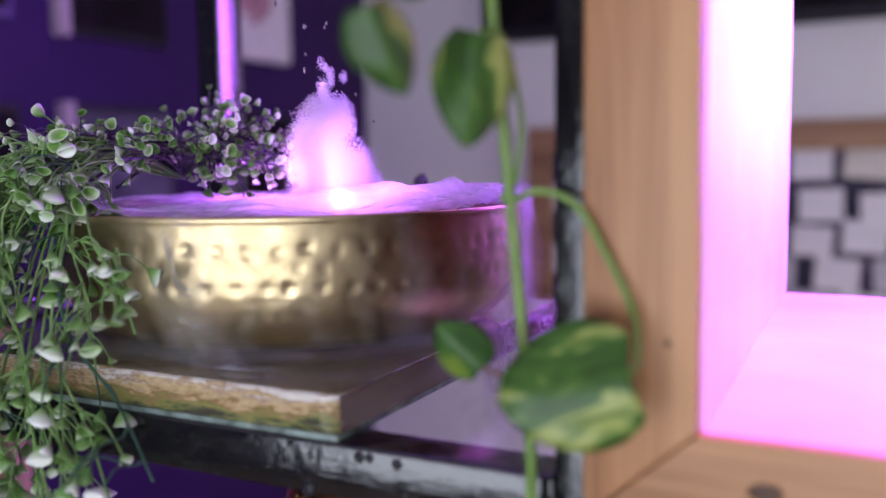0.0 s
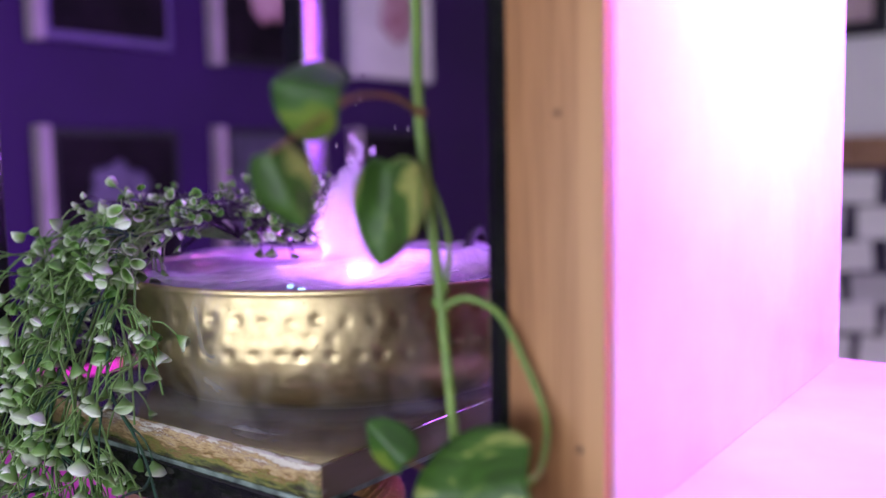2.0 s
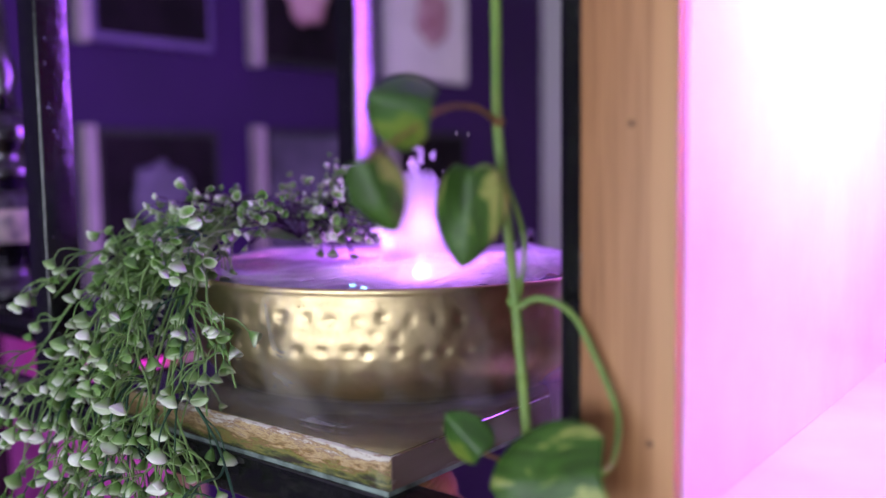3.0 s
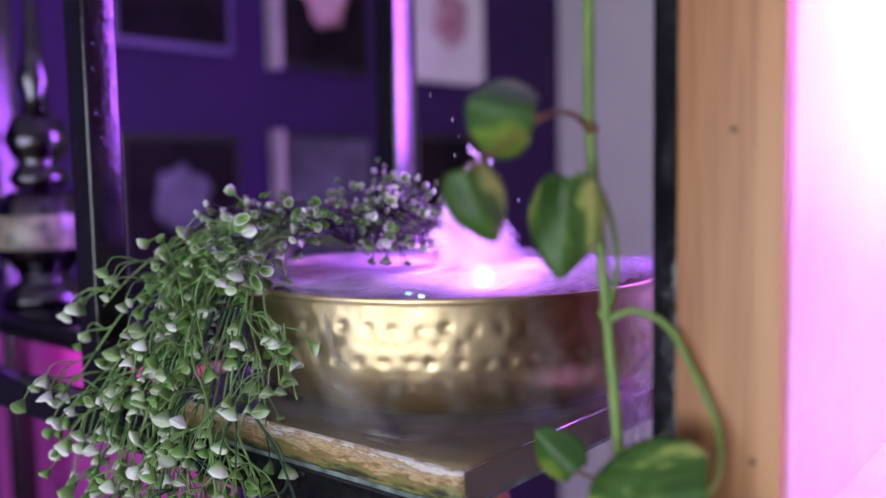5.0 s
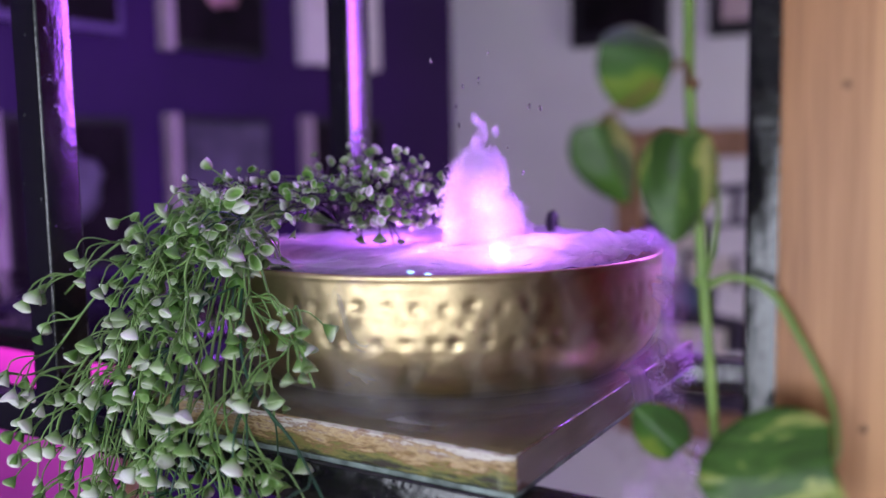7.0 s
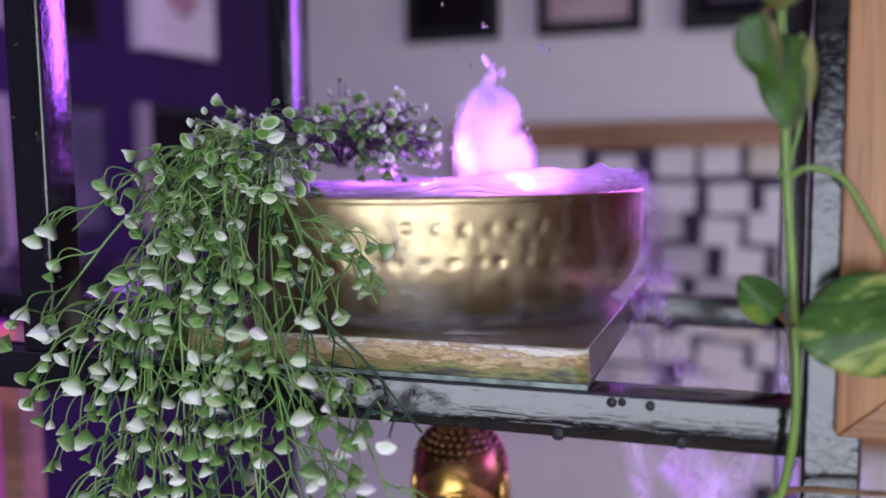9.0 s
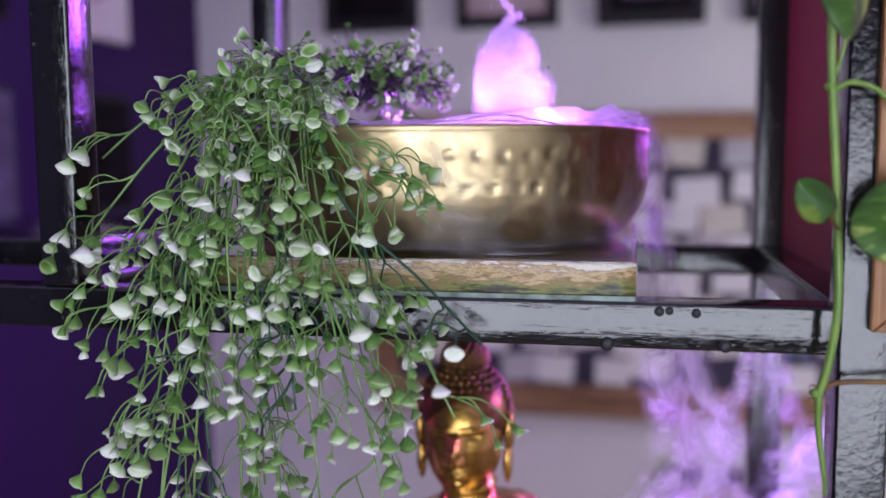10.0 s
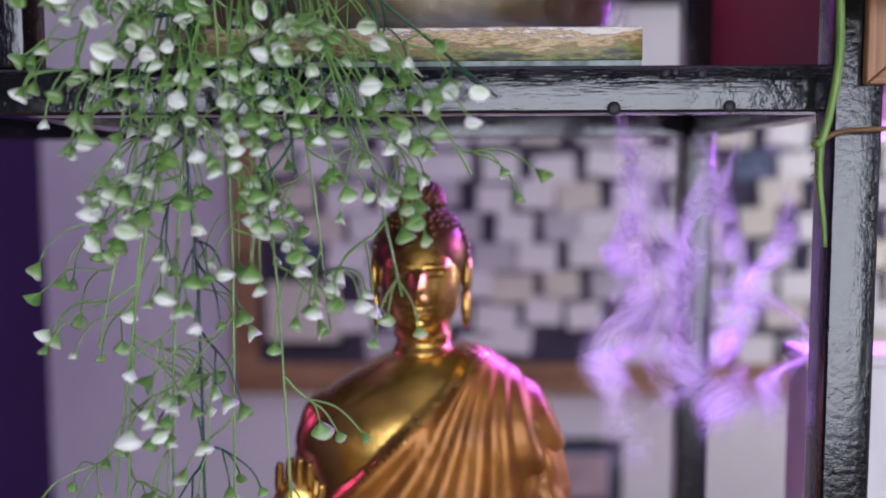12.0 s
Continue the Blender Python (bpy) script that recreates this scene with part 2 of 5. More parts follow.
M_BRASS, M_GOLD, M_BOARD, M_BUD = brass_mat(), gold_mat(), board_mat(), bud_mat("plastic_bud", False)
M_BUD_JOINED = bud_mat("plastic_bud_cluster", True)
M_STEM = paint("plastic_stem", (0.11, 0.23, 0.05), (0.24, 0.39, 0.12), 0.4, 30, 200, 0.2)
M_STEM_DARK = paint("dark_plastic_stem", (0.015, 0.06, 0.03), (0.03, 0.10, 0.05), 0.4, 30, 200, 0.2)
M_VINE = paint("vine_stem_skin", (0.11, 0.22, 0.035), (0.20, 0.32, 0.06), 0.4, 40, 260, 0.35)
M_VINE_BROWN = paint("dry_vine_node", (0.12, 0.06, 0.02), (0.22, 0.12, 0.035), 0.6, 50, 260, 0.4)
M_LEAF = leaf_mat("variegated_leaf", (0.026, 0.066, 0.008), (0.29, 0.34, 0.085))
M_LEAF_DARK = leaf_mat("plain_green_leaf", (0.024, 0.066, 0.010), (0.14, 0.21, 0.030))
M_MIST_HAZE = mist_mat("mist_haze", 0.32, 1.50, 1.60, 20, 0.34, True)
M_MIST_FLAT = mist_mat("mist_layer", 0.97, 1.606, 1.70, 12, 0.30)
M_MIST_THIN = mist_mat("mist_wisp", 0.92, 1.25, 1.80, 19, 0.14, True)
M_MIST_RUN = mist_mat("mist_run", 0.42, 1.30, 1.66, 34, 0.26, True)
M_MIST_DENSE = mist_mat("mist_sheet", 0.95, 1.35, 1.70, 14, 0.30, True)
M_DROPLET = mist_mat("mist_droplets", 0.90, 1.60, 2.10, 3, 0.6)


# ---- building helpers ----
def finish(ob, material, smooth=True):
    ob.data.materials.append(material)
    if smooth:
        ob.data.polygons.foreach_set("use_smooth", [True] * len(ob.data.polygons))
    return ob


def mesh_of(name, bm):
    me = bpy.data.meshes.new(name)
    bmesh.ops.recalc_face_normals(bm, faces=bm.faces[:])
    bm.to_mesh(me)
    bm.free()
    return me


def thing(name, at, label, category, group=""):
    ob = new(name)
    ob.location = at
    ob.empty_display_size = 0.02
    return tagged(ob, label, category, group)


def part(name, bm, material, parent, label="", smooth=True):
    """One mesh under a thing; bm is in world metres."""
    ob = finish(new(name, mesh_of(name, bm)), material, smooth)
    if parent is not None:
        base = Vector((0, 0, 0))
        p = parent
        while p is not None:
            base += p.location
            p = p.parent
        ob.parent = parent
        ob.location = -base
    if label:
        ob["label"] = label
    return ob


def solo(name, bm, material, label, category, kind="", group="", smooth=True):
    ob = finish(new(name, mesh_of(name, bm)), material, smooth)
    return tagged(ob, label, category, group, kind)


def box(x0, x1, y0, y1, z0, z1, bevel=0.0, seg=2, bm=None):
    bm = bm or bmesh.new()
    vs = bmesh.ops.create_cube(bm, size=1.0)["verts"]
    for v in vs:
        v.co = Vector(((x0 + x1) / 2 + v.co.x * (x1 - x0), (y0 + y1) / 2 + v.co.y * (y1 - y0), (z0 + z1) / 2 + v.co.z * (z1 - z0)))
    if bevel:
        es = list({e for v in vs for e in v.link_edges})
        bmesh.ops.bevel(bm, geom=es, offset=bevel, segments=seg, affect="EDGES", profile=0.6)
    return bm


def lathe(profile, centre, steps=64, bm=None):
    """Turns (radius, z) rows round the upright through centre."""
    bm = bm or bmesh.new()
    rings = []
    for r, z in profile:
        if r < 1e-6:
            rings.append([bm.verts.new((centre[0], centre[1], z))])
        else:
            rings.append([bm.verts.new((centre[0] + r * math.cos(2 * math.pi * i / steps), centre[1] + r * math.sin(2 * math.pi * i / steps), z)) for i in range(steps)])
    for a, b in zip(rings, rings[1:]):
        for i in range(steps):
            j = (i + 1) % steps
            if len(a) == 1 and len(b) > 1:
                bm.faces.new((a[0], b[i], b[j]))
            elif len(b) == 1 and len(a) > 1:
                bm.faces.new((a[i], b[0], a[j]))
            elif len(a) > 1:
                bm.faces.new((a[i], b[i], b[j], a[j]))
    return bm


def smooth_path(points, n):
    """n + 1 places along a Catmull-Rom curve through the points."""
    p = [Vector(q) for q in points]
    p = [2 * p[0] - p[1]] + p + [2 * p[-1] - p[-2]]
    out = []
    for k in range(n + 1):
        u = k / n * (len(p) - 3)
        i = min(int(u), len(p) - 4)
        t = u - i
        a, b, c, d = p[i:i + 4]
        out.append(0.5 * (2 * b + (c - a) * t + (2 * a - 5 * b + 4 * c - d) * t * t + (3 * b - a - 3 * c + d) * t ** 3))
    return out


def tube(points, r0, r1, n=14, sides=6, bm=None):
    """A tapered round stem along a smooth path."""
    bm = bm or bmesh.new()
    path = smooth_path(points, n)
    rings = []
    side = Vector((0.31, 0.72, 0.62))
    for k, c in enumerate(path):
        d = (path[min(k + 1, n)] - path[max(k - 1, 0)]).normalized()
        side = (side - d * side.dot(d))
        if side.length < 1e-4:
            side = d.orthogonal()
        side.normalize()
        up = d.cross(side)
        r = r0 + (r1 - r0) * k / n
        rings.append([bm.verts.new(c + r * (math.cos(2 * math.pi * i / sides) * side + math.sin(2 * math.pi * i / sides) * up)) for i in range(sides)])
    for a, b in zip(rings, rings[1:]):
        for i in range(sides):
            bm.faces.new((a[i], a[(i + 1) % sides], b[(i + 1) % sides], b[i]))
    bm.faces.new(rings[0][::-1])
    bm.faces.new(rings[-1])
    return bm


def blob(bm, centre, radii, seed=0.0, amount=0.0, freq=20, sub=3):
    """A lumpy ellipsoid."""
    vs = bmesh.ops.create_icosphere(bm, subdivisions=sub, radius=1.0)["verts"]
    for v in vs:
        n = v.co.copy()
        k = 1 + amount * noise.noise(n * freq + Vector((seed, seed * 1.7, seed * 0.3)))
        v.co = Vector(centre) + Vector((n.x * radii[0], n.y * radii[1], n.z * radii[2])) * k
    return bm


# ---- the room ----
def wall(name, x0, x1, y0, y1, z0, z1, material, label):
    return solo(name, box(x0, x1, y0, y1, z0, z1), material, label, "wall", "structure", smooth=False)


solo("floor", box(-2.35, 2.75, -2.65, 3.65, -0.1, 0.0), M_FLOOR, "brown wooden floor boards of the room", "floor", "structure", smooth=False)
solo("ceiling", box(-2.35, 2.75, -2.65, 3.65, 2.75, 2.85), M_CEIL, "white painted ceiling of the room", "ceiling", "structure", smooth=False)
wall("wall_west", -2.35, -2.1, -2.65, 3.5, 0, 2.75, M_WALL_PURPLE, "deep purple painted wall with hung pictures")
wall("wall_north", -2.35, 2.75, 3.5, 3.65, 0, 2.75, M_WALL_WHITE, "white painted wall with pictures and pinboard")
bm = box(2.6, 2.75, -2.65, 1.85, 0, 2.75)
box(2.6, 2.75, 2.85, 3.5, 0, 2.75, bm=bm)
box(2.6, 2.75, 1.85, 2.85, 0, 0.9, bm=bm)
box(2.6, 2.75, 1.85, 2.85, 2.2, 2.75, bm=bm)
solo("wall_east", bm, M_WALL_WHITE, "white painted side wall with a window", "wall", "structure", smooth=False)
bm = box(-2.1, -1.37, -2.65, -2.5, 0, 2.75)
box(1.75, 2.6, -2.65, -2.5, 0, 2.75, bm=bm)
box(-1.37, 1.75, -2.65, -2.5, 0, 0.5, bm=bm)
box(-1.37, 1.75, -2.65, -2.5, 2.0, 2.75, bm=bm)
solo("wall_south", bm, M_WALL_PURPLE, "deep purple painted wall with a wide window", "wall", "structure", smooth=False)


def window():
    w = thing("window_1", (0.19, -2.58, 0.5), "wide white framed window that lets in daylight", "window")
    w["kind"] = "structure"
    bm = box(-1.37, 1.75, -2.60, -2.55, 0.5, 0.56)
    box(-1.37, 1.75, -2.60, -2.55, 1.94, 2.0, bm=bm)
    for x in (-1.37, 0.16, 1.69):
        box(x, x + 0.06, -2.597, -2.553, 0.56, 1.94, bm=bm)
    part("window_frame", bm, M_BOX_WHITE, w, smooth=False)
    sky = glow("overcast_daylight", (0.9, 0.95, 1.0), 1.0)
    for x0, x1 in ((-1.31, 0.16), (0.22, 1.69)):
        part("pane", box(x0, x1, -2.585, -2.58, 0.56, 1.94), sky, w, smooth=False)

    w = thing("window_2", (2.68, 2.35, 0.9), "small white framed window in the side wall", "window")
    w["kind"] = "structure"
    bm = box(2.65, 2.70, 1.85, 2.85, 0.9, 0.95)
    box(2.65, 2.70, 1.85, 2.85, 2.15, 2.2, bm=bm)
    for y in (1.85, 2.80):
        box(2.653, 2.697, y, y + 0.05, 0.95, 2.15, bm=bm)
    part("window_frame", bm, M_BOX_WHITE, w, smooth=False)
    part("pane", box(2.68, 2.685, 1.90, 2.80, 0.95, 2.15), sky, w, smooth=False)


window()


# ---- pictures and pinboard ----
M_FRAME_BLACK = paint("black_picture_frame", (0.012, 0.011, 0.014), (0.022, 0.02, 0.026), 0.4, 20, spec=0.25)
M_MAT = paint("cream_mount_card", (0.62, 0.58, 0.58), (0.70, 0.66, 0.66), 0.7, 8)
M_PRINT_DARK = paint("dark_print", (0.004, 0.003, 0.004), (0.014, 0.009, 0.014), 0.6, 7, spec=0.08)
M_PRINT_PINK = paint("pink_print", (0.30, 0.10, 0.14), (0.55, 0.36, 0.40), 0.6, 14)
M_PRINT_GREY = paint("grey_violet_print", (0.03, 0.022, 0.05), (0.12, 0.10, 0.17), 0.5, 6)
M_PRINT_BLUE = paint("blue_print", (0.02, 0.035, 0.08), (0.12, 0.16, 0.26), 0.5, 9)
M_PRINT_BLUSH = paint("blush_print", (0.42, 0.30, 0.33), (0.58, 0.46, 0.48), 0.6, 10)
M_CANVAS_EDGE = paint("pale_canvas_edge", (0.34, 0.27, 0.31), (0.42, 0.34, 0.38), 0.7, 12)
M_PURPLE_EDGE = paint("violet_frame", (0.09, 0.045, 0.18), (0.13, 0.07, 0.24), 0.5, 12)


def picture_west(y0, y1, z0, z1, face, spot=None, edge=None, rim=None, label=""):
    """A canvas on the purple wall; its near edge shows pale."""
    p = thing("picture", (-2.098, (y0 + y1) / 2, z0), label, "picture", "pictures on the purple wall")
    part("frame", box(-2.099, -2.06, y0, y1, z0, z1, 0.004), rim or M_FRAME_BLACK, p, smooth=False)
    part("print", box(-2.06, -2.055, y0 + 0.035, y1 - 0.02, z0 + 0.022, z1 - 0.022), face, p, smooth=False)
    if edge:
        part("mount", box(-2.096, -2.053, y0 - 0.014, y0 + 0.016, z0 - 0.006, z1 + 0.006), edge, p, smooth=False)
    if spot:
        bm = blob(bmesh.new(), (-2.053, (y0 + y1) / 2, z0 + (z1 - z0) * 0.55), (0.004, (y1 - y0) * 0.22, (z1 - z0) * 0.22), y0, 0.4, 2)
        part("motif", bm, spot, p)
    return p


DARK_LABEL = "dark print in a slim black frame on purple wall"
picture_west(1.24, 1.645, 2.035, 2.47, M_PRINT_DARK, None, M_CANVAS_EDGE, M_PURPLE_EDGE, DARK_LABEL)
picture_west(1.81, 2.22, 2.016, 2.45, M_PRINT_DARK, M_PRINT_PINK, M_CANVAS_EDGE, None, "black print with a pink motif on purple wall")
picture_west(2.43, 2.88, 2.02, 2.45, M_MAT, M_PRINT_PINK, M_MAT, M_MAT, "pale print with a coral motif on purple wall")
picture_west(1.24, 1.65, 1.395, 1.806, M_PRINT_DARK, M_PRINT_GREY, M_CANVAS_EDGE, None, DARK_LABEL)
picture_west(1.81, 2.22, 1.40, 1.817, M_PRINT_GREY, None, M_CANVAS_EDGE, None, "cloudy grey violet print on purple wall")
picture_west(2.43, 2.87, 1.40, 1.825, M_PRINT_DARK, None, M_CANVAS_EDGE, None, DARK_LABEL)
picture_west(1.40, 1.88, 0.79, 1.17, M_PRINT_DARK, M_PRINT_GREY, None, None, "dark print with a pale figure on purple wall")


def picture_north(x0, x1, z0, z1, face, label, inner=None, t=0.05):
    p = thing("picture", ((x0 + x1) / 2, 3.498, z0), label, "picture", "pictures on the white wall")
    part("frame", box(x0, x1, 3.46, 3.498, z0, z1, 0.004), M_FRAME_BLACK, p, smooth=False)
    part("print", box(x0 + t, x1 - t, 3.452, 3.459, z0 + t, z1 - t), face, p, smooth=False)
    if inner:
        part("motif", box(x0 + 2 * t, x1 - 2 * t, 3.449, 3.4515, z0 + 2 * t, z1 - 2 * t), inner, p, smooth=False)


picture_north(-1.50, -1.09, 2.12, 2.55, M_PRINT_DARK, "black framed dark print on the white wall")
picture_north(-0.93, -0.51, 2.12, 2.55, M_PRINT_BLUSH, "black framed blush print on the white wall")
picture_north(-0.36, 0.06, 2.11, 2.54, M_PRINT_DARK, "black framed dark print with grey centre", M_PRINT_GREY)
picture_north(0.20, 0.62, 2.11, 2.54, M_PRINT_BLUSH, "black framed pale print on the white wall")
picture_north(-0.06, 0.34, -0.0 + 0.02, 0.32, M_PRINT_BLUE, "blue grey print leaning low at the wall", M_PRINT_BLUSH, 0.03)


def pinboard():
    """Wood-framed board on the wall, covered with white cards; dark gaps between."""
    x0, x1, z0, z1 = -1.29, 1.70, 0.52, 1.765
    b = thing("pinboard", ((x0 + x1) / 2, 3.498, z0), "wood framed pinboard covered with overlapping white cards", "pinboard")
    part("backing", box(x0 + 0.05, x1 - 0.05, 3.475, 3.497, z0 + 0.05, z1 - 0.05), paint("navy_felt", (0.022, 0.020, 0.050), (0.070, 0.055, 0.090), 0.8, 5), b, smooth=False)
    part("rail", box(x0, x1, 3.43, 3.498, z1 - 0.105, z1, 0.004), M_FRAME_WOOD, b, smooth=False)
    part("rail", box(x0, x1, 3.43, 3.498, z0, z0 + 0.125, 0.004), M_FRAME_WOOD, b, smooth=False)
    part("stile", box(x0, x0 + 0.105, 3.432, 3.4975, z0 + 0.125, z1 - 0.105, 0.004), M_FRAME_WOOD, b, smooth=False)
    part("stile", box(x1 - 0.1, x1, 3.432, 3.4975, z0 + 0.125, z1 - 0.105, 0.004), M_FRAME_WOOD, b, smooth=False)
    rng = random.Random(5)
    whites = [paint("card_white", (0.74, 0.73, 0.74), (0.84, 0.82, 0.83), 0.6, 9), paint("card_cream", (0.62, 0.58, 0.50), (0.72, 0.68, 0.60), 0.6, 9),
              paint("card_grey", (0.46, 0.44, 0.48), (0.6, 0.58, 0.62), 0.6, 12), M_PRINT_BLUE]
    meshes = []
    for w, h in ((0.165, 0.113), (0.15, 0.118), (0.172, 0.116), (0.14, 0.108)):
        bm = box(-w / 2, w / 2, -0.0012, 0.0012, -h / 2, h / 2)
        # cards curl a little
        for v in bm.verts:
            v.co.y -= 0.012 * (v.co.x / w) ** 2
        meshes.append(mesh_of("card", bm))
    i = 0
    for row in range(8):
        z = z0 + 0.205 + row * 0.124
        x = x0 + 0.20 + (0.09 if row % 2 else 0.0)
        while x < x1 - 0.2:
            if rng.random() < 0.96 and not (x < -0.80 and z < 1.02):
                me = meshes[rng.randrange(4)].copy()
                ob = new("card", me)
                ob.data.materials.append(whites[rng.choices((0, 1, 2, 3), (12, 4, 3, 0.6))[0]])
                ob.parent = b
                ob.matrix_basis = pose(x + rng.uniform(-0.03, 0.03) - b.location.x, 3.468 - b.location.y - 0.004 * (i % 3), z + rng.uniform(-0.02, 0.02) - b.location.z, 0, rng.uniform(-8, 8), 0)
                i += 1
            x += rng.uniform(0.178, 0.215)
    part("certificate_frame", box(-1.17, -0.815, 3.458, 3.474, 0.70, 1.01, 0.003), M_FRAME_BLACK, b, smooth=False)
    part("certificate", box(-1.15, -0.845, 3.4535, 3.4575, 0.735, 0.985), whites[1], b, "cream certificate in a dark frame", smooth=False)


pinboard()


# ---- the black shelf frame ----
def black_shelf():
    s = thing("display_rack", (-0.34, 0.55, 0), "black gloss painted open timber shelf frame with worn joints", "shelf")

    def post(x, y, z0):
        part("post", box(x, x + 0.03, y, y + (0.04 if y > 0.5 else 0.03), z0, 2.3, 0.0022), M_BLACK_Z, s)

    # the posts between the bays stand on the bars; the others on the floor
    for x, y, z0 in ((-0.620, 0.361, 1.4975), (-0.620, 0.735, 1.4975), (-0.0865, 0.361, 0), (-0.0865, 0.735, 0), (-1.62, 0.361, 0), (-1.62, 0.735, 0)):
        post(x, y, z0)
    for z in (0.968, 1.468, 2.20):
        h = 0.029
        for y in (0.3605, 0.7345):
            part("bar", box(-1.590, -0.0865, y, y + 0.030, z, z + h, 0.002), M_BLACK_X, s)
        for x in (-0.6195, -0.086, -1.6195):
            part("side_bar", box(x, x + 0.029, 0.391, 0.735, z, z + h, 0.002), M_BLACK_Y, s)
    # bolt heads and bare knots on the front bar
    for x, z, r in ((-0.2215, 1.4705, 0.0045), (-0.1505, 1.4715, 0.004), (-0.190, 1.492, 0.0032), (-0.184, 1.4925, 0.0026), (-0.168, 1.4915, 0.003)):
        bm = bmesh.new()
        bmesh.ops.create_uvsphere(bm, u_segments=10, v_segments=6, radius=r)
        for v in bm.verts:
            v.co = Vector((v.co.x + x, v.co.y * 0.35 + 0.3602, v.co.z + z))
        part("screw_head", bm, M_FRAME_BLACK, s)


black_shelf()


# ---- the pine box with the pink grow light ----
def pine_box():
    b = thing("pine_box", (0.2, 0.56, 1.484), "open pine box shelf, white inside and maroon outside, lit pink", "box shelf")
    def front_board(corners):
        bm = bmesh.new()
        near = [bm.verts.new((x, 0.353, z)) for x, z in corners]
        far = [bm.verts.new((x, 0.3602, z)) for x, z in corners]
        bm.faces.new(near)
        bm.faces.new(far[::-1])
        for k in range(4):
            bm.faces.new((near[k], far[k], far[(k + 1) % 4], near[(k + 1) % 4]))
        bmesh.ops.bevel(bm, geom=bm.edges[:], offset=0.0010, segments=2, affect="EDGES", profile=0.6)
        return bm

    part("stile", front_board(((-0.0705, 1.4845), (-0.0222, 1.5277), (-0.0222, 1.95), (-0.0705, 1.95))), M_PINE_Z, b, "pine front edge with nail heads")
    for name, bm, mat, label in (("side_panel", box(-0.054, -0.0250, 0.3604, 0.777, 1.4845, 1.95), M_MAROON, "maroon painted side"), ("side_lining", box(-0.0248, -0.0212, 0.3606, 0.777, 1.5271, 1.918), M_BOX_WHITE, "")):
        # the side leans in a little towards the back
        for v in bm.verts:
            if v.co.y > 0.7:
                v.co.x -= 0.008
        part(name, bm, mat, b, label, smooth=False)
    part("rail", front_board(((-0.0700, 1.4843), (0.48, 1.4843), (0.48, 1.5273), (-0.0218, 1.5273))), M_PINE_X, b, "pine bottom front edge")
    part("bottom", box(-0.0249, 0.48, 0.3605, 0.777, 1.4847, 1.522), M_PINE_X, b, smooth=False)
    part("bottom_lining", box(-0.0290, 0.48, 0.3606, 0.777, 1.5222, 1.5268), M_BOX_WHITE, b, smooth=False)
    part("side_panel", box(0.4805, 0.515, 0.353, 0.777, 1.4845, 1.95), M_BOX_WHITE, b, smooth=False)
    part("top", box(-0.0204, 0.48, 0.353, 0.777, 1.9185, 1.95), M_BOX_WHITE, b, smooth=False)
    for x, z in ((-0.0445, 1.7085), (-0.0345, 1.5645), (-0.050, 1.84)):
        bm = lathe([(0, 0.0), (0.0016, 0.0003), (0.0018, 0.001)], (0, 0), 10)
        for v in bm.verts:
            v.co = Vector((v.co.x + x, 0.3526 + v.co.z * 0.6, v.co.y + z))
        part("nail_head", bm, M_KNOT, b)
    for x in (0.005, 0.16):
        bm = bmesh.new()
        blob(bm, (x, 0.3529, 1.507), (0.007, 0.0008, 0.004), 2.0, 0.3, 2, 2)
        part("knot", bm, M_KNOT, b)
    lamp = thing("grow_tube", (0.085, 0.56, 1.91), "pink grow light tube under the box top", "lamp")
    part("housing", box(-0.012, 0.165, 0.50, 0.62, 1.906, 1.9183), M_BOX_WHITE, lamp, smooth=False)
    part("tube", tube([(0.0, 0.56, 1.900), (0.085, 0.56, 1.900), (0.16, 0.56, 1.900)], 0.005, 0.005, 6, 8), glow("pink_tube", (1.0, 0.35, 0.9), 6), lamp)

    strip = thing("led_strip", (0.22, 0.76, 1.475), "violet LED strip under the pine box", "lamp")
    part("profile", box(0.08, 0.37, 0.745, 0.775, 1.470, 1.4844), M_BOX_WHITE, strip, smooth=False)
    part("diffuser", box(0.082, 0.368, 0.748, 0.772, 1.4662, 1.4698), glow("violet_strip", (0.6, 0.2, 1.0), 3), strip, smooth=False)
    w = thing("white_crate", (0.2, 0.72, 0.0), "white painted crate glowing pink under the pine box", "crate")
    part("crate_body", box(-0.004, 0.48, 0.60, 0.655, 0.0, 1.255, 0.003), M_BOX_WHITE, w)
    part("crate_lid", box(-0.008, 0.484, 0.596, 0.659, 1.2552, 1.268, 0.003), M_BOX_WHITE, w)


pine_box()


def led_tube():
    f = thing("led_tube", (0.318, 1.503, 1.98), "upright violet LED light panel hung from the ceiling", "lamp")
    m = look((0.290, 1.475, 1.98), (-0.535, 0.658, 1.78))
    bm = box(-0.155, 0.155, -0.38, 0.38, 0.004, 0.03, 0.004)
    bmesh.ops.transform(bm, matrix=m, verts=bm.verts[:])
    part("housing", bm, M_FRAME_BLACK, f)
    part("rod", tube([(0.318, 1.503, 2.30), (0.318, 1.503, 2.5), (0.318, 1.503, 2.745)], 0.008, 0.008, 6, 10), M_FRAME_BLACK, f)
    part("ceiling_plate", lathe([(0, 2.735), (0.05, 2.737), (0.055, 2.7498), (0, 2.7498)], (0.318, 1.503), 32), M_FRAME_BLACK, f)


led_tube()


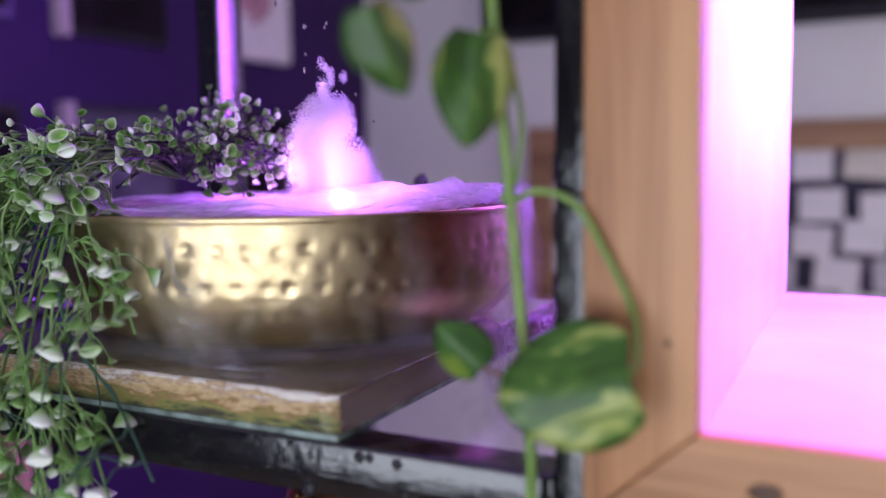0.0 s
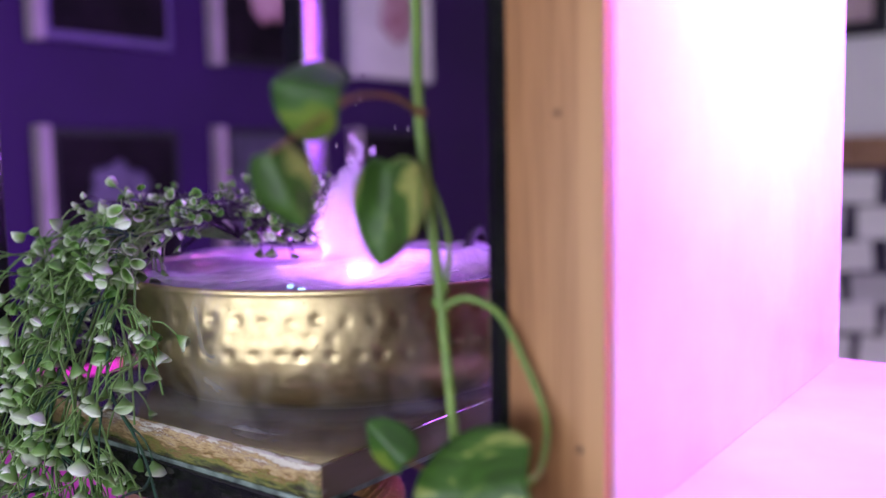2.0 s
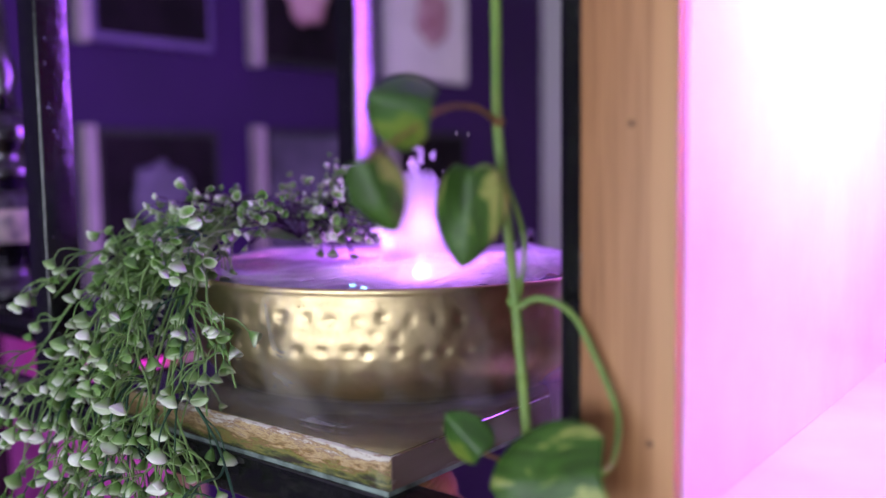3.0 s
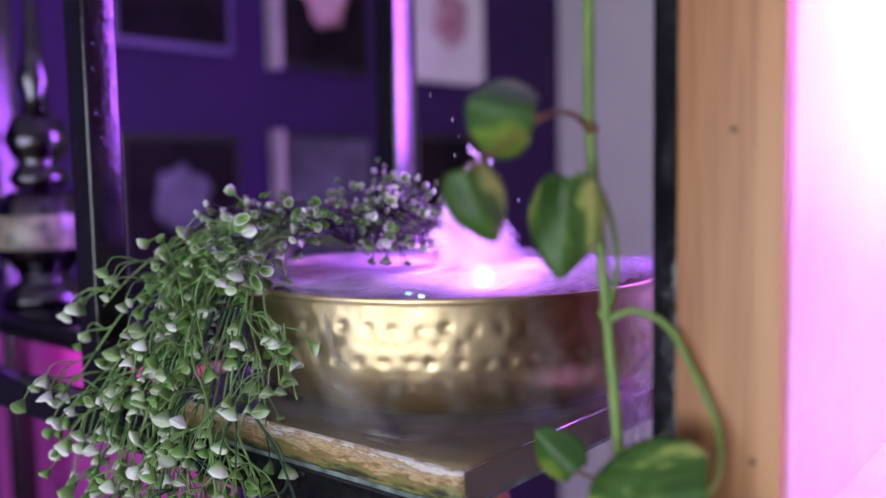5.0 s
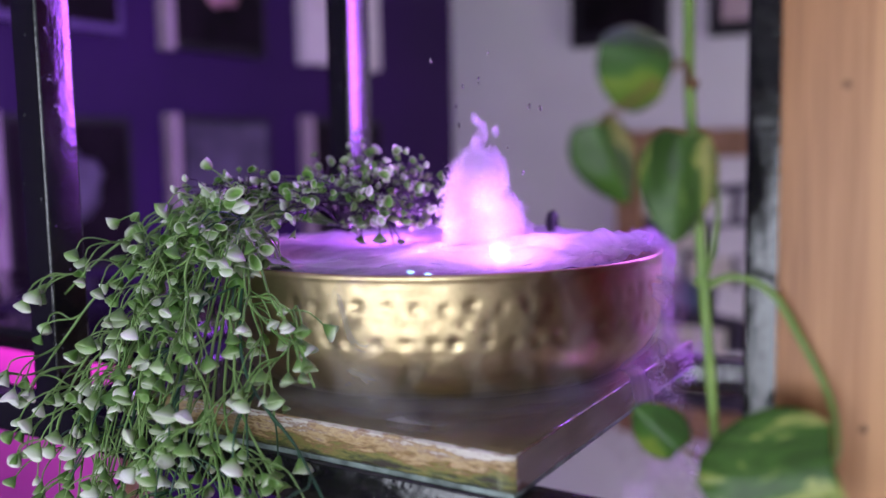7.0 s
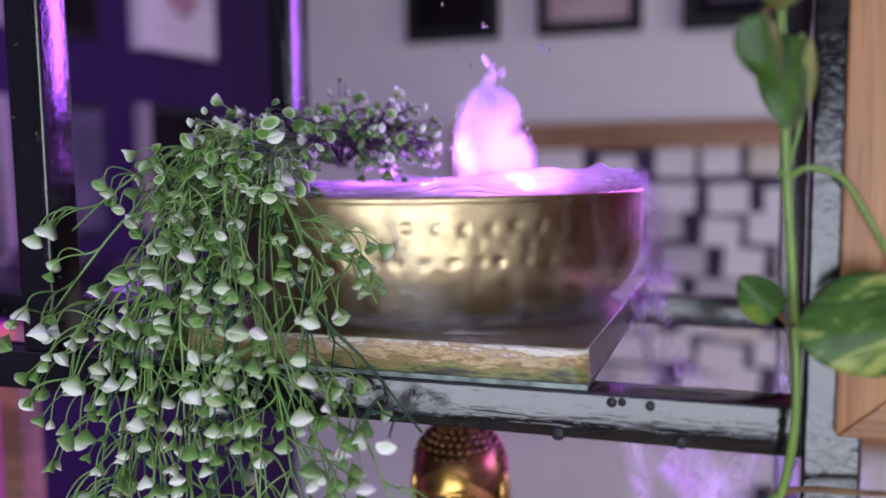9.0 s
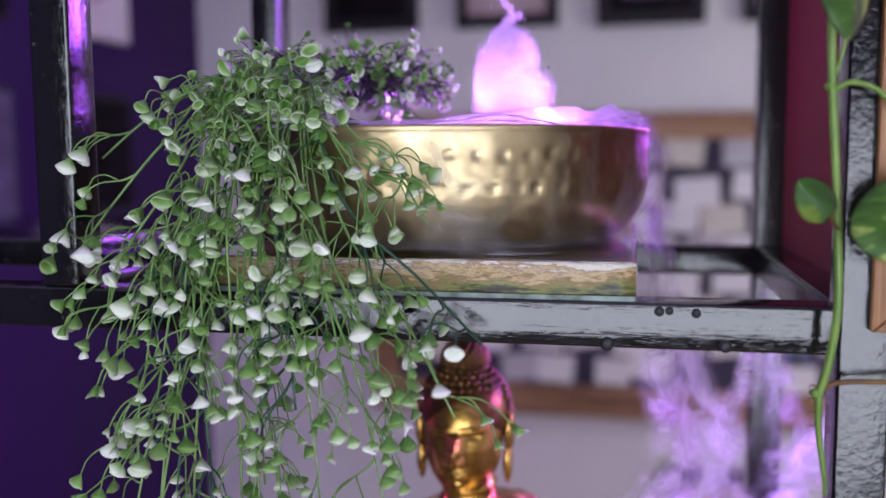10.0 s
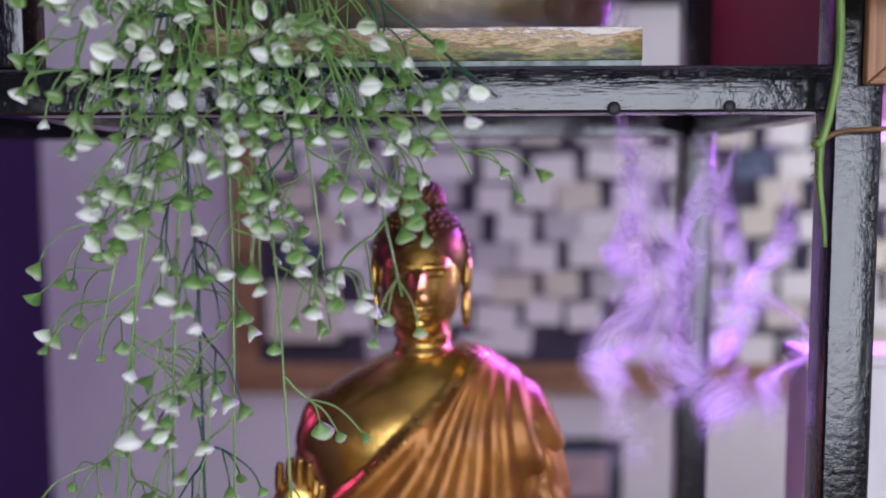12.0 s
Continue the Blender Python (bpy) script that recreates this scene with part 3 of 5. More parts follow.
def low_bay():
    """The lit bay beyond the shelf's left post: white back panel under a pink tube, the pink light painted into its
    colour.
    """
    pink_lit_panel = paint("pink_lit_bay_panel", (0.34, 0.045, 0.30), (0.44, 0.065, 0.38), 0.5, 6)
    b = thing("grow_bay", (-1.35, 0.80, 0.9), "bay under a pink grow tube, its magenta light put into the panel colour", "grow shelf")
    part("back_panel", box(-1.95, -1.132, 0.85, 0.87, 0.60, 1.40), pink_lit_panel, b, smooth=False)
    part("side_panel", box(-1.132, -1.094, 0.83, 0.87, 0.60, 1.40), M_FLOOR, b, "brown wooden side board", smooth=False)
    part("tray", box(-1.95, -1.132, 0.52, 0.87, 0.58, 0.60), M_BOX_WHITE, b, smooth=False)
    part("leg", box(-1.95, -1.90, 0.52, 0.87, 0.0, 0.58), M_PINE_Z, b, smooth=False)
    part("leg", box(-1.142, -1.095, 0.83, 0.87, 0.0, 0.58), M_PINE_Z, b, smooth=False)
    part("tube", tube([(-1.60, 0.78, 1.455), (-1.35, 0.78, 1.455), (-1.17, 0.78, 1.455)], 0.006, 0.006, 6, 8), glow("magenta_tube", (1.0, 0.2, 0.8), 5), b)


low_bay()


# ---- board and brass bowl ----
M_WET = paint("wet_varnished_wood", (0.125, 0.108, 0.040), (0.205, 0.178, 0.075), 0.07, 12, 40, 0.05, 0.0, (0.3, 1, 1), 1.0, 1.0)
M_WET.node_tree.nodes["Principled BSDF"].inputs["Coat IOR"].default_value = 2.1
M_WET.node_tree.nodes["Principled BSDF"].inputs["Coat Roughness"].default_value = 0.06
M_WET_SIDE = paint("shaded_brown_side", (0.07, 0.042, 0.032), (0.18, 0.12, 0.10), 0.26, 20, 90, 0.3, 0.0, (1, 0.2, 1))


def worn_board():
    b = thing("board", (-0.355, 0.53, 1.4975), "old wooden board with worn cream and green painted edge", "board")
    bm = box(-0.506, -0.204, 0.3625, 0.70, 1.5005, 1.521)
    bmesh.ops.subdivide_edges(bm, edges=bm.edges[:], cuts=22, use_grid_fill=True)
    for v in bm.verts:
        n = noise.noise(v.co * 90) * 0.0006 + noise.noise(v.co * 300) * 0.0003
        for k, (lo, hi) in enumerate(((-0.506, -0.204), (0.3625, 0.70), (1.5005, 1.521))):
            if abs(v.co[k] - lo) < 1e-5:
                v.co[k] += abs(n) * 2
            elif abs(v.co[k] - hi) < 1e-5:
                v.co[k] -= abs(n) * 2
    part("plank", bm, M_BOARD, b)
    # wet varnished top and a brown side with painted-in shade; only the front edge shows the old paint
    part("top", box(-0.5045, -0.2055, 0.366, 0.6985, 1.5208, 1.5214, 0.0002, 1), M_WET, b, "wet dark varnished top", smooth=False)
    part("side", box(-0.2045, -0.2036, 0.3655, 0.6995, 1.5008, 1.5208), M_WET_SIDE, b, "brown side with its shade put into the colour", smooth=False)
    part("underlay", box(-0.5055, -0.2045, 0.363, 0.70, 1.4972, 1.5003), paint("dried_green_paint", (0.05, 0.07, 0.06), (0.30, 0.38, 0.34), 0.5, 60), b, "thin skin of dried paint", smooth=False)


worn_board()
BOWL = (-0.368, 0.559)


def brass_bowl():
    b = thing("brass_bowl", (BOWL[0], BOWL[1], 1.521), "hammered brass bowl brimming with violet mist on a board", "bowl")
    outer = [(0.0, 1.5216), (0.132, 1.5216), (0.140, 1.5221), (0.1475, 1.5242), (0.1540, 1.5285), (0.1602, 1.5350), (0.1658, 1.5435), (0.1700, 1.5530), (0.1722, 1.5625), (0.1730, 1.5715),
             (0.1732, 1.5805), (0.1732, 1.5895), (0.1730, 1.5975), (0.1732, 1.6040), (0.1738, 1.6065), (0.1737, 1.6085), (0.1727, 1.6095), (0.1714, 1.6088), (0.1708, 1.6060)]
    rows = []
    for (r0, z0), (r1, z1) in zip(outer, outer[1:]):
        for k in range(3):
            rows.append((r0 + (r1 - r0) * k / 3, z0 + (z1 - z0) * k / 3))
    rows.append(outer[-1])
    rows += [(0.169, 1.58), (0.160, 1.552), (0.13, 1.530), (0.0, 1.5265)]
    bm = lathe(rows, BOWL, 360)
    # two rings of hammered dimples and one of long dents below them
    for v in bm.verts:
        d = Vector((v.co.x - BOWL[0], v.co.y - BOWL[1], 0))
        r = d.length
        if r < 0.142 or v.co.z > 1.603 or r < 0.1712 and v.co.z > 1.5735:
            continue
        ang = math.atan2(d.y, d.x)
        push = 0.0
        for zc, count, off, depth, size in ((1.5885, 62, 0.0, 0.0024, 0.0036), (1.566, 62, 0.5, 0.0027, 0.0038), (1.5775, 62, 0.25, 0.0011, 0.0032)):
            k = ang / (2 * math.pi) * count + off
            i = math.floor(k + 0.5)
            jit = noise.noise(Vector((i * 3.7, zc * 91, 0.5)))
            dx = (k - i + 0.30 * jit) * 2 * math.pi * 0.173 / count
            dz = v.co.z - zc - 0.0026 * noise.noise(Vector((i * 1.3, zc * 57, 9.5)))
            push += depth * (0.75 + 0.6 * jit) * math.exp(-(dx * dx + dz * dz) / (size * size * 0.55))
        push += 0.0005 * noise.noise(v.co * 45) + 0.0003 * noise.noise(v.co * 140)
        v.co -= d.normalized() * push
    part("bowl_shell", bm, M_BRASS, b)
    # water just under the rim
    m, nt, s = node_mat("dark_water")
    s.inputs["Base Color"].default_value = (0.02, 0.015, 0.04, 1)
    s.inputs["Roughness"].default_value = 0.05
    bump(nt, s, noise_tex(nt, coords(nt), 60, 3), 0.3, 0.002)
    w = solo("water", lathe([(0, 1.598), (0.1690, 1.598), (0.1690, 1.594), (0, 1.594)], BOWL, 64), m, "dark water in the brass bowl lit violet", "water")
    # beads of water on the brass
    rng = random.Random(11)
    drop_m, nt, s = node_mat("water_drop")
    s.inputs["Transmission Weight"].default_value, s.inputs["Roughness"].default_value, s.inputs["IOR"].default_value = 1.0, 0.02, 1.33
    drop = bmesh.new()
    bmesh.ops.create_icosphere(drop, subdivisions=2, radius=1.0)
    me = mesh_of("water_drop", drop)
    me.materials.append(drop_m)
    me.polygons.foreach_set("use_smooth", [True] * len(me.polygons))
    for i in range(42):
        a = radians(rng.uniform(235, 330))
        z = rng.uniform(1.553, 1.604)
        r = 0.1731 if z > 1.57 else 0.1731 - (1.57 - z) ** 1.6 * 2.4
        ob = new("water_drop", me)
        ob.parent = b
        k = rng.uniform(0.0004, 0.0009)
        ob.location = (r * math.cos(a), r * math.sin(a), z - 1.521)
        ob.scale = (k, k, k * rng.uniform(1.0, 2.2))

    return drop_m


drop_m = brass_bowl()


def mist_maker():
    c = thing("mist_maker", (-0.345, 0.70, 1.60), "black cable of a mist maker over the bowl rim", "cable")
    part("cable", tube([(-0.30, 0.55, 1.600), (-0.32, 0.66, 1.608), (-0.342, 0.712, 1.622), (-0.350, 0.738, 1.618), (-0.354, 0.744, 1.56), (-0.362, 0.742, 1.528), (-0.40, 0.752, 1.506), (-0.50, 0.752, 1.503)], 0.0045, 0.0045, 30, 8), M_FRAME_BLACK, c)
    led = glow("blue_led", (0.25, 0.7, 1.0), 6)
    for x, y in ((-0.325, 0.470), (-0.300, 0.462), (-0.288, 0.470), (-0.345, 0.478)):
        part("led", blob(bmesh.new(), (x, y, 1.6000), (0.003, 0.003, 0.0016), 0, 0, 1, 1), led, c)


mist_maker()


# ---- mist ----
def mist():
    m = thing("mist", (-0.30, 0.51, 1.60), "violet lit mist rising from and spilling over the bowl", "mist")
    rng = random.Random(3)
    # the layer that lies on the water
    for h, r, seed in ((1.6068, 0.1697, 1.0), (1.6098, 0.1690, 5.0), (1.6125, 0.166, 9.0)):
        bm = bmesh.new()
        bmesh.ops.create_grid(bm, x_segments=60, y_segments=60, size=1.0)
        for v in bm.verts:
            x, y = v.co.x, v.co.y
            d = Vector((x * math.sqrt(1 - y * y / 2), y * math.sqrt(1 - x * x / 2), 0)) * r
            hump = 0.010 * math.exp(-((d.x - 0.07) ** 2 + (d.y + 0.05) ** 2) / 0.0035) + 0.009 * math.exp(-((d.x - 0.14) ** 2 + d.y ** 2) / 0.004) * (1 + noise.noise(Vector((d.x * 60, d.y * 60, seed))))
            v.co = Vector((BOWL[0] + d.x, BOWL[1] + d.y, h + hump + 0.005 * noise.noise(Vector((d.x * 22, d.y * 22, seed))) + 0.002 * noise.noise(Vector((d.x * 80, d.y * 80, seed)))))
        part("mist_layer", bm, M_MIST_FLAT, m)
    # the billowing plume: puffs of fine droplets
    drops = []

    def puff(at, r, n, squash=1.0):
        for _ in range(n):
            d = Vector((rng.gauss(0, 1), rng.gauss(0, 1), rng.gauss(0, 1))).normalized()
            lump = 1 + 0.35 * noise.noise(d * 1.7 + Vector(at) * 60) + 0.18 * noise.noise(d * 4.2 + Vector(at) * 90)
            q = Vector(at) + Vector((d.x, d.y, d.z * squash)) * r * lump * rng.random() ** 0.56
            drops.append((q, rng.uniform(0.00016, 0.00030)))

    for k in range(62):
        u = (k / 61) ** 1.2
        out = 0.025 * (1 - 0.50 * u) * math.sqrt(rng.random())
        a = rng.uniform(0, 6.283)
        r = (0.0080 * (1 - u) ** 0.5 + 0.0060) * rng.uniform(0.7, 1.4)
        puff((-0.298 + out * math.cos(a) - 0.008 * u, 0.508 + out * math.sin(a), 1.617 + 0.064 * u), r, int(1.25e7 * r * r), 1.1)
    # wisps torn off the top
    for k in range(13):
        puff((-0.305 + 0.004 * math.sin(0.9 * k) + rng.gauss(0, 0.003), 0.508 + rng.gauss(0, 0.004), 1.672 + 0.0030 * k), rng.uniform(0.0032, 0.0058) * (1.25 - 0.05 * k), int(430 - 22 * k), 1.5)
    # the skirt round its foot
    for k in range(26):
        a, w = 2 * math.pi * k / 26, rng.uniform(0.026, 0.060)
        puff((-0.298 + w * math.cos(a), 0.508 + 0.9 * w * math.sin(a), 1.6125), rng.uniform(0.010, 0.018), 1000, 0.55)
    # the mist that rolls over the rim, runs down the side and drops off the board
    for k in range(60):
        a = radians(rng.uniform(2, 42))
        u = rng.random()
        r, z = (0.160 + 0.066 * u, 1.614) if u < 0.33 else (0.182 - 0.004 * u, 1.613 - (u - 0.33) * 0.125)
        puff((BOWL[0] + r * math.cos(a), BOWL[1] + r * math.sin(a), z), rng.uniform(0.004, 0.008), 130, 1.6)
    for k in range(20):
        puff((-0.190 + rng.uniform(-0.006, 0.016), 0.55 + rng.uniform(0, 0.12), rng.uniform(1.505, 1.548)), rng.uniform(0.006, 0.012), 130, 1.0)
    tetra = ((1, 1, 1), (1, -1, -1), (-1, 1, -1), (-1, -1, 1))
    tris = ((0, 1, 2), (0, 2, 3), (0, 3, 1), (1, 3, 2))
    verts = [(q.x + r * o[0], q.y + r * o[1], q.z + r * o[2]) for q, r in drops for o in tetra]
    faces = [(4 * i + a, 4 * i + b, 4 * i + c) for i in range(len(drops)) for a, b, c in tris]
    me = bpy.data.meshes.new("droplets")
    me.from_pydata(verts, [], faces)
    ob = finish(new("droplets", me), M_DROPLET)
    ob.parent, ob.location = m, -m.location
    ob["kind"] = "stuff"
    for i in range(16):
        r = rng.uniform(0.0005, 0.0011)
        part("drop", blob(bmesh.new(), (-0.298 + rng.gauss(0, 0.022), 0.508 + rng.gauss(0, 0.018), rng.uniform(1.655, 1.755)), (r, r, r * rng.uniform(1, 2.6)), 0, 0, 1, 2), drop_m, m)
    # veils that spill over the rim and sink below the board
    def veil(pts, width, along, seed, curl=0.010, material=None):
        bm = bmesh.new()
        uv = bm.loops.layers.uv.new("UVMap")
        path = smooth_path(pts, 40)
        rows = []
        for k, c in enumerate(path):
            row = []
            for j in range(15):
                u = j / 14 - 0.5
                p = c + Vector(along) * (u * width * (0.6 + 0.7 * k / 40))
                p += curl * Vector((noise.noise(p * 16 + Vector((seed, 0, 0))), noise.noise(p * 16 + Vector((0, seed, 0))), noise.noise(p * 11)))
                row.append(bm.verts.new(p))
            rows.append(row)
        for a, b in zip(rows, rows[1:]):
            for j in range(14):
                k = rows.index(a)
                f = bm.faces.new((a[j], a[j + 1], b[j + 1], b[j]))
                for lp, (u, w) in zip(f.loops, ((j, k), (j + 1, k), (j + 1, k + 1), (j, k + 1))):
                    lp[uv].uv = (u / 14, w / 40)
        part("veil", bm, material or M_MIST_THIN, m)

    veil([(-0.215, 0.56, 1.613), (-0.19, 0.545, 1.612), (-0.178, 0.54, 1.59), (-0.185, 0.55, 1.55), (-0.18, 0.56, 1.50), (-0.16, 0.60, 1.42), (-0.15, 0.60, 1.30), (-0.13, 0.6, 1.2)], 0.07, (0.5, 0.85, 0), 1)
    veil([(-0.225, 0.59, 1.614), (-0.20, 0.575, 1.614), (-0.186, 0.565, 1.59), (-0.180, 0.57, 1.55), (-0.175, 0.57, 1.515)], 0.06, (0.3, 0.95, 0), 31, 0.008, M_MIST_RUN)
    veil([(-0.215, 0.50, 1.614), (-0.195, 0.49, 1.612), (-0.188, 0.488, 1.585), (-0.190, 0.49, 1.545), (-0.18, 0.50, 1.505)], 0.035, (0.3, 0.95, 0), 37, 0.006, M_MIST_RUN)
    veil([(-0.24, 0.47, 1.612), (-0.215, 0.455, 1.61), (-0.205, 0.452, 1.57), (-0.215, 0.46, 1.53), (-0.19, 0.47, 1.50), (-0.17, 0.5, 1.44), (-0.2, 0.52, 1.38)], 0.035, (0.8, 0.6, 0), 4, 0.008, M_MIST_RUN)
    veil([(-0.33, 0.40, 1.612), (-0.325, 0.381, 1.608), (-0.322, 0.380, 1.57), (-0.325, 0.395, 1.535), (-0.30, 0.385, 1.526), (-0.27, 0.40, 1.527)], 0.09, (1, -0.1, 0.03), 8)
    # the sheet that clings to the side of the bowl and falls off the board
    for w, along, seed in ((0.09, (0.05, 1, 0), 41),):
        veil([(-0.210, 0.555, 1.614), (-0.190, 0.552, 1.609), (-0.184, 0.55, 1.58), (-0.190, 0.55, 1.55), (-0.207, 0.55, 1.530), (-0.198, 0.55, 1.5245), (-0.188, 0.55, 1.49), (-0.18, 0.55, 1.43)], w, along, seed, 0.007, M_MIST_DENSE)
    # thin runs of mist down the hammered side, and a little of it rolling on over the board
    for k, deg in enumerate((-112, -88, -66, -52, -41, -30, -17)):
        ang = radians(deg)
        run = []
        for r, z in ((0.168, 1.6125), (0.1755, 1.6105), (0.1765, 1.590), (0.1770, 1.565), (0.172, 1.548), (0.164, 1.536), (0.170, 1.527), (0.186, 1.5245)):
            w = ang + rng.uniform(-0.045, 0.045)
            run.append((BOWL[0] + r * math.cos(w), BOWL[1] + r * math.sin(w), z))
        veil(run, rng.uniform(0.014, 0.026), (-math.sin(ang), math.cos(ang), 0), 61 + 3 * k, 0.003, M_MIST_RUN)
    for k, deg in enumerate((-125, -100, -75, -50)):
        ang = radians(deg)
        run = [(BOWL[0] + r * math.cos(ang + j * 0.10), BOWL[1] + r * math.sin(ang + j * 0.10), z) for j, (r, z) in enumerate(((0.160, 1.540), (0.166, 1.534), (0.172, 1.529), (0.180, 1.5275), (0.186, 1.526)))]
        veil(run, 0.075, (-math.sin(ang), math.cos(ang), 0.05), 91 + 3 * k, 0.004, M_MIST_RUN)
    veil([(-0.205, 0.58, 1.618), (-0.190, 0.58, 1.612), (-0.181, 0.58, 1.58), (-0.186, 0.58, 1.55), (-0.192, 0.58, 1.525)], 0.07, (0.05, 1, 0), 59, 0.005, M_MIST_DENSE)
    # low haze on the wet board round the foot of the bowl
    for h, seed in ((1.5262, 3.0), (1.5300, 7.0)):
        bm = bmesh.new()
        uv = bm.loops.layers.uv.new("UVMap")
        rows = []
        for k in range(57):
            a = radians(-150 + 190 * k / 56)
            row = []
            for j in range(9):
                r = 0.148 + 0.075 * j / 8
                q = Vector((min(-0.204, BOWL[0] + r * math.cos(a)), max(0.366, BOWL[1] + r * math.sin(a)), 0))
                q.z = h + 0.0022 * noise.noise(Vector((q.x * 50, q.y * 50, seed)))
                row.append(bm.verts.new(q))
            rows.append(row)
        for k in range(56):
            for j in range(8):
                f = bm.faces.new((rows[k][j], rows[k][j + 1], rows[k + 1][j + 1], rows[k + 1][j]))
                for lp, (u, w) in zip(f.loops, ((j, k), (j + 1, k), (j + 1, k + 1), (j, k + 1))):
                    lp[uv].uv = (0.30 + 0.70 * u / 8, w / 56)
        part("haze", bm, M_MIST_HAZE, m)
    # smoke that curls below the board
    for k in range(7):
        x0, y0 = -0.190 + 0.024 * k, 0.50 + 0.028 * ((k * 5) % 7)
        pts = [(x0, y0, 1.475)]
        for z in (1.43, 1.385, 1.34, 1.29, 1.24, 1.19):
            pts.append((x0 + rng.uniform(-0.022, 0.026), y0 + rng.uniform(-0.02, 0.02), z))
        veil(pts, rng.uniform(0.035, 0.075), (0.9, rng.uniform(-0.5, 0.5), 0.1), 20 + k * 3, 0.024)


mist()


# ---- hanging plastic plant ----
def bud_meshes():
    out = []
    rng = random.Random(2)
    for variant in range(4):
        bm = bmesh.new()
        uv = bm.loops.layers.uv.new("UVMap")
        prof = [(0.0007, 0.0), (0.0013, 0.0010), (0.0026, 0.0028), (0.0041, 0.0050), (0.0051, 0.0070), (0.0056, 0.0084)]
        inner = [(0.0050, 0.0082), (0.0040, 0.0058), (0.0025, 0.0034), (0.0010, 0.0020)]
        rings = []
        flat = 0.62 + 0.11 * variant
        for r, z in prof + inner:
            ring = []
            for i in range(12):
                a = 2 * math.pi * i / 12
                lip = (-0.0011 * math.cos(2 * a) + 0.0013 * math.sin(a + 0.4 * variant)) * (z / 0.0084) ** 2
                ring.append(bm.verts.new((r * math.cos(a) * (1.12 + 0.04 * variant), r * math.sin(a) * flat, z + lip + rng.uniform(-0.0002, 0.0002))))
            rings.append(ring)
        for a, b in zip(rings, rings[1:]):
            for i in range(12):
                bm.faces.new((a[i], a[(i + 1) % 12], b[(i + 1) % 12], b[i]))
        bm.faces.new(rings[0][::-1])
        bm.faces.new(rings[-1])
        bm.faces.ensure_lookup_table()
        inside = set(bm.faces[6 * 12:9 * 12]) | {bm.faces[-1]}
        for f in bm.faces:
            for lp in f.loops:
                lp[uv].uv = (0.5, 0.25 + 0.75 * lp.vert.co.z / 0.0092 if f in inside else lp.vert.co.z / 0.0092)
        me = mesh_of("bud", bm)
        me.materials.append(M_BUD)
        me.polygons.foreach_set("use_smooth", [True] * len(me.polygons))
        out.append(me)
    return out


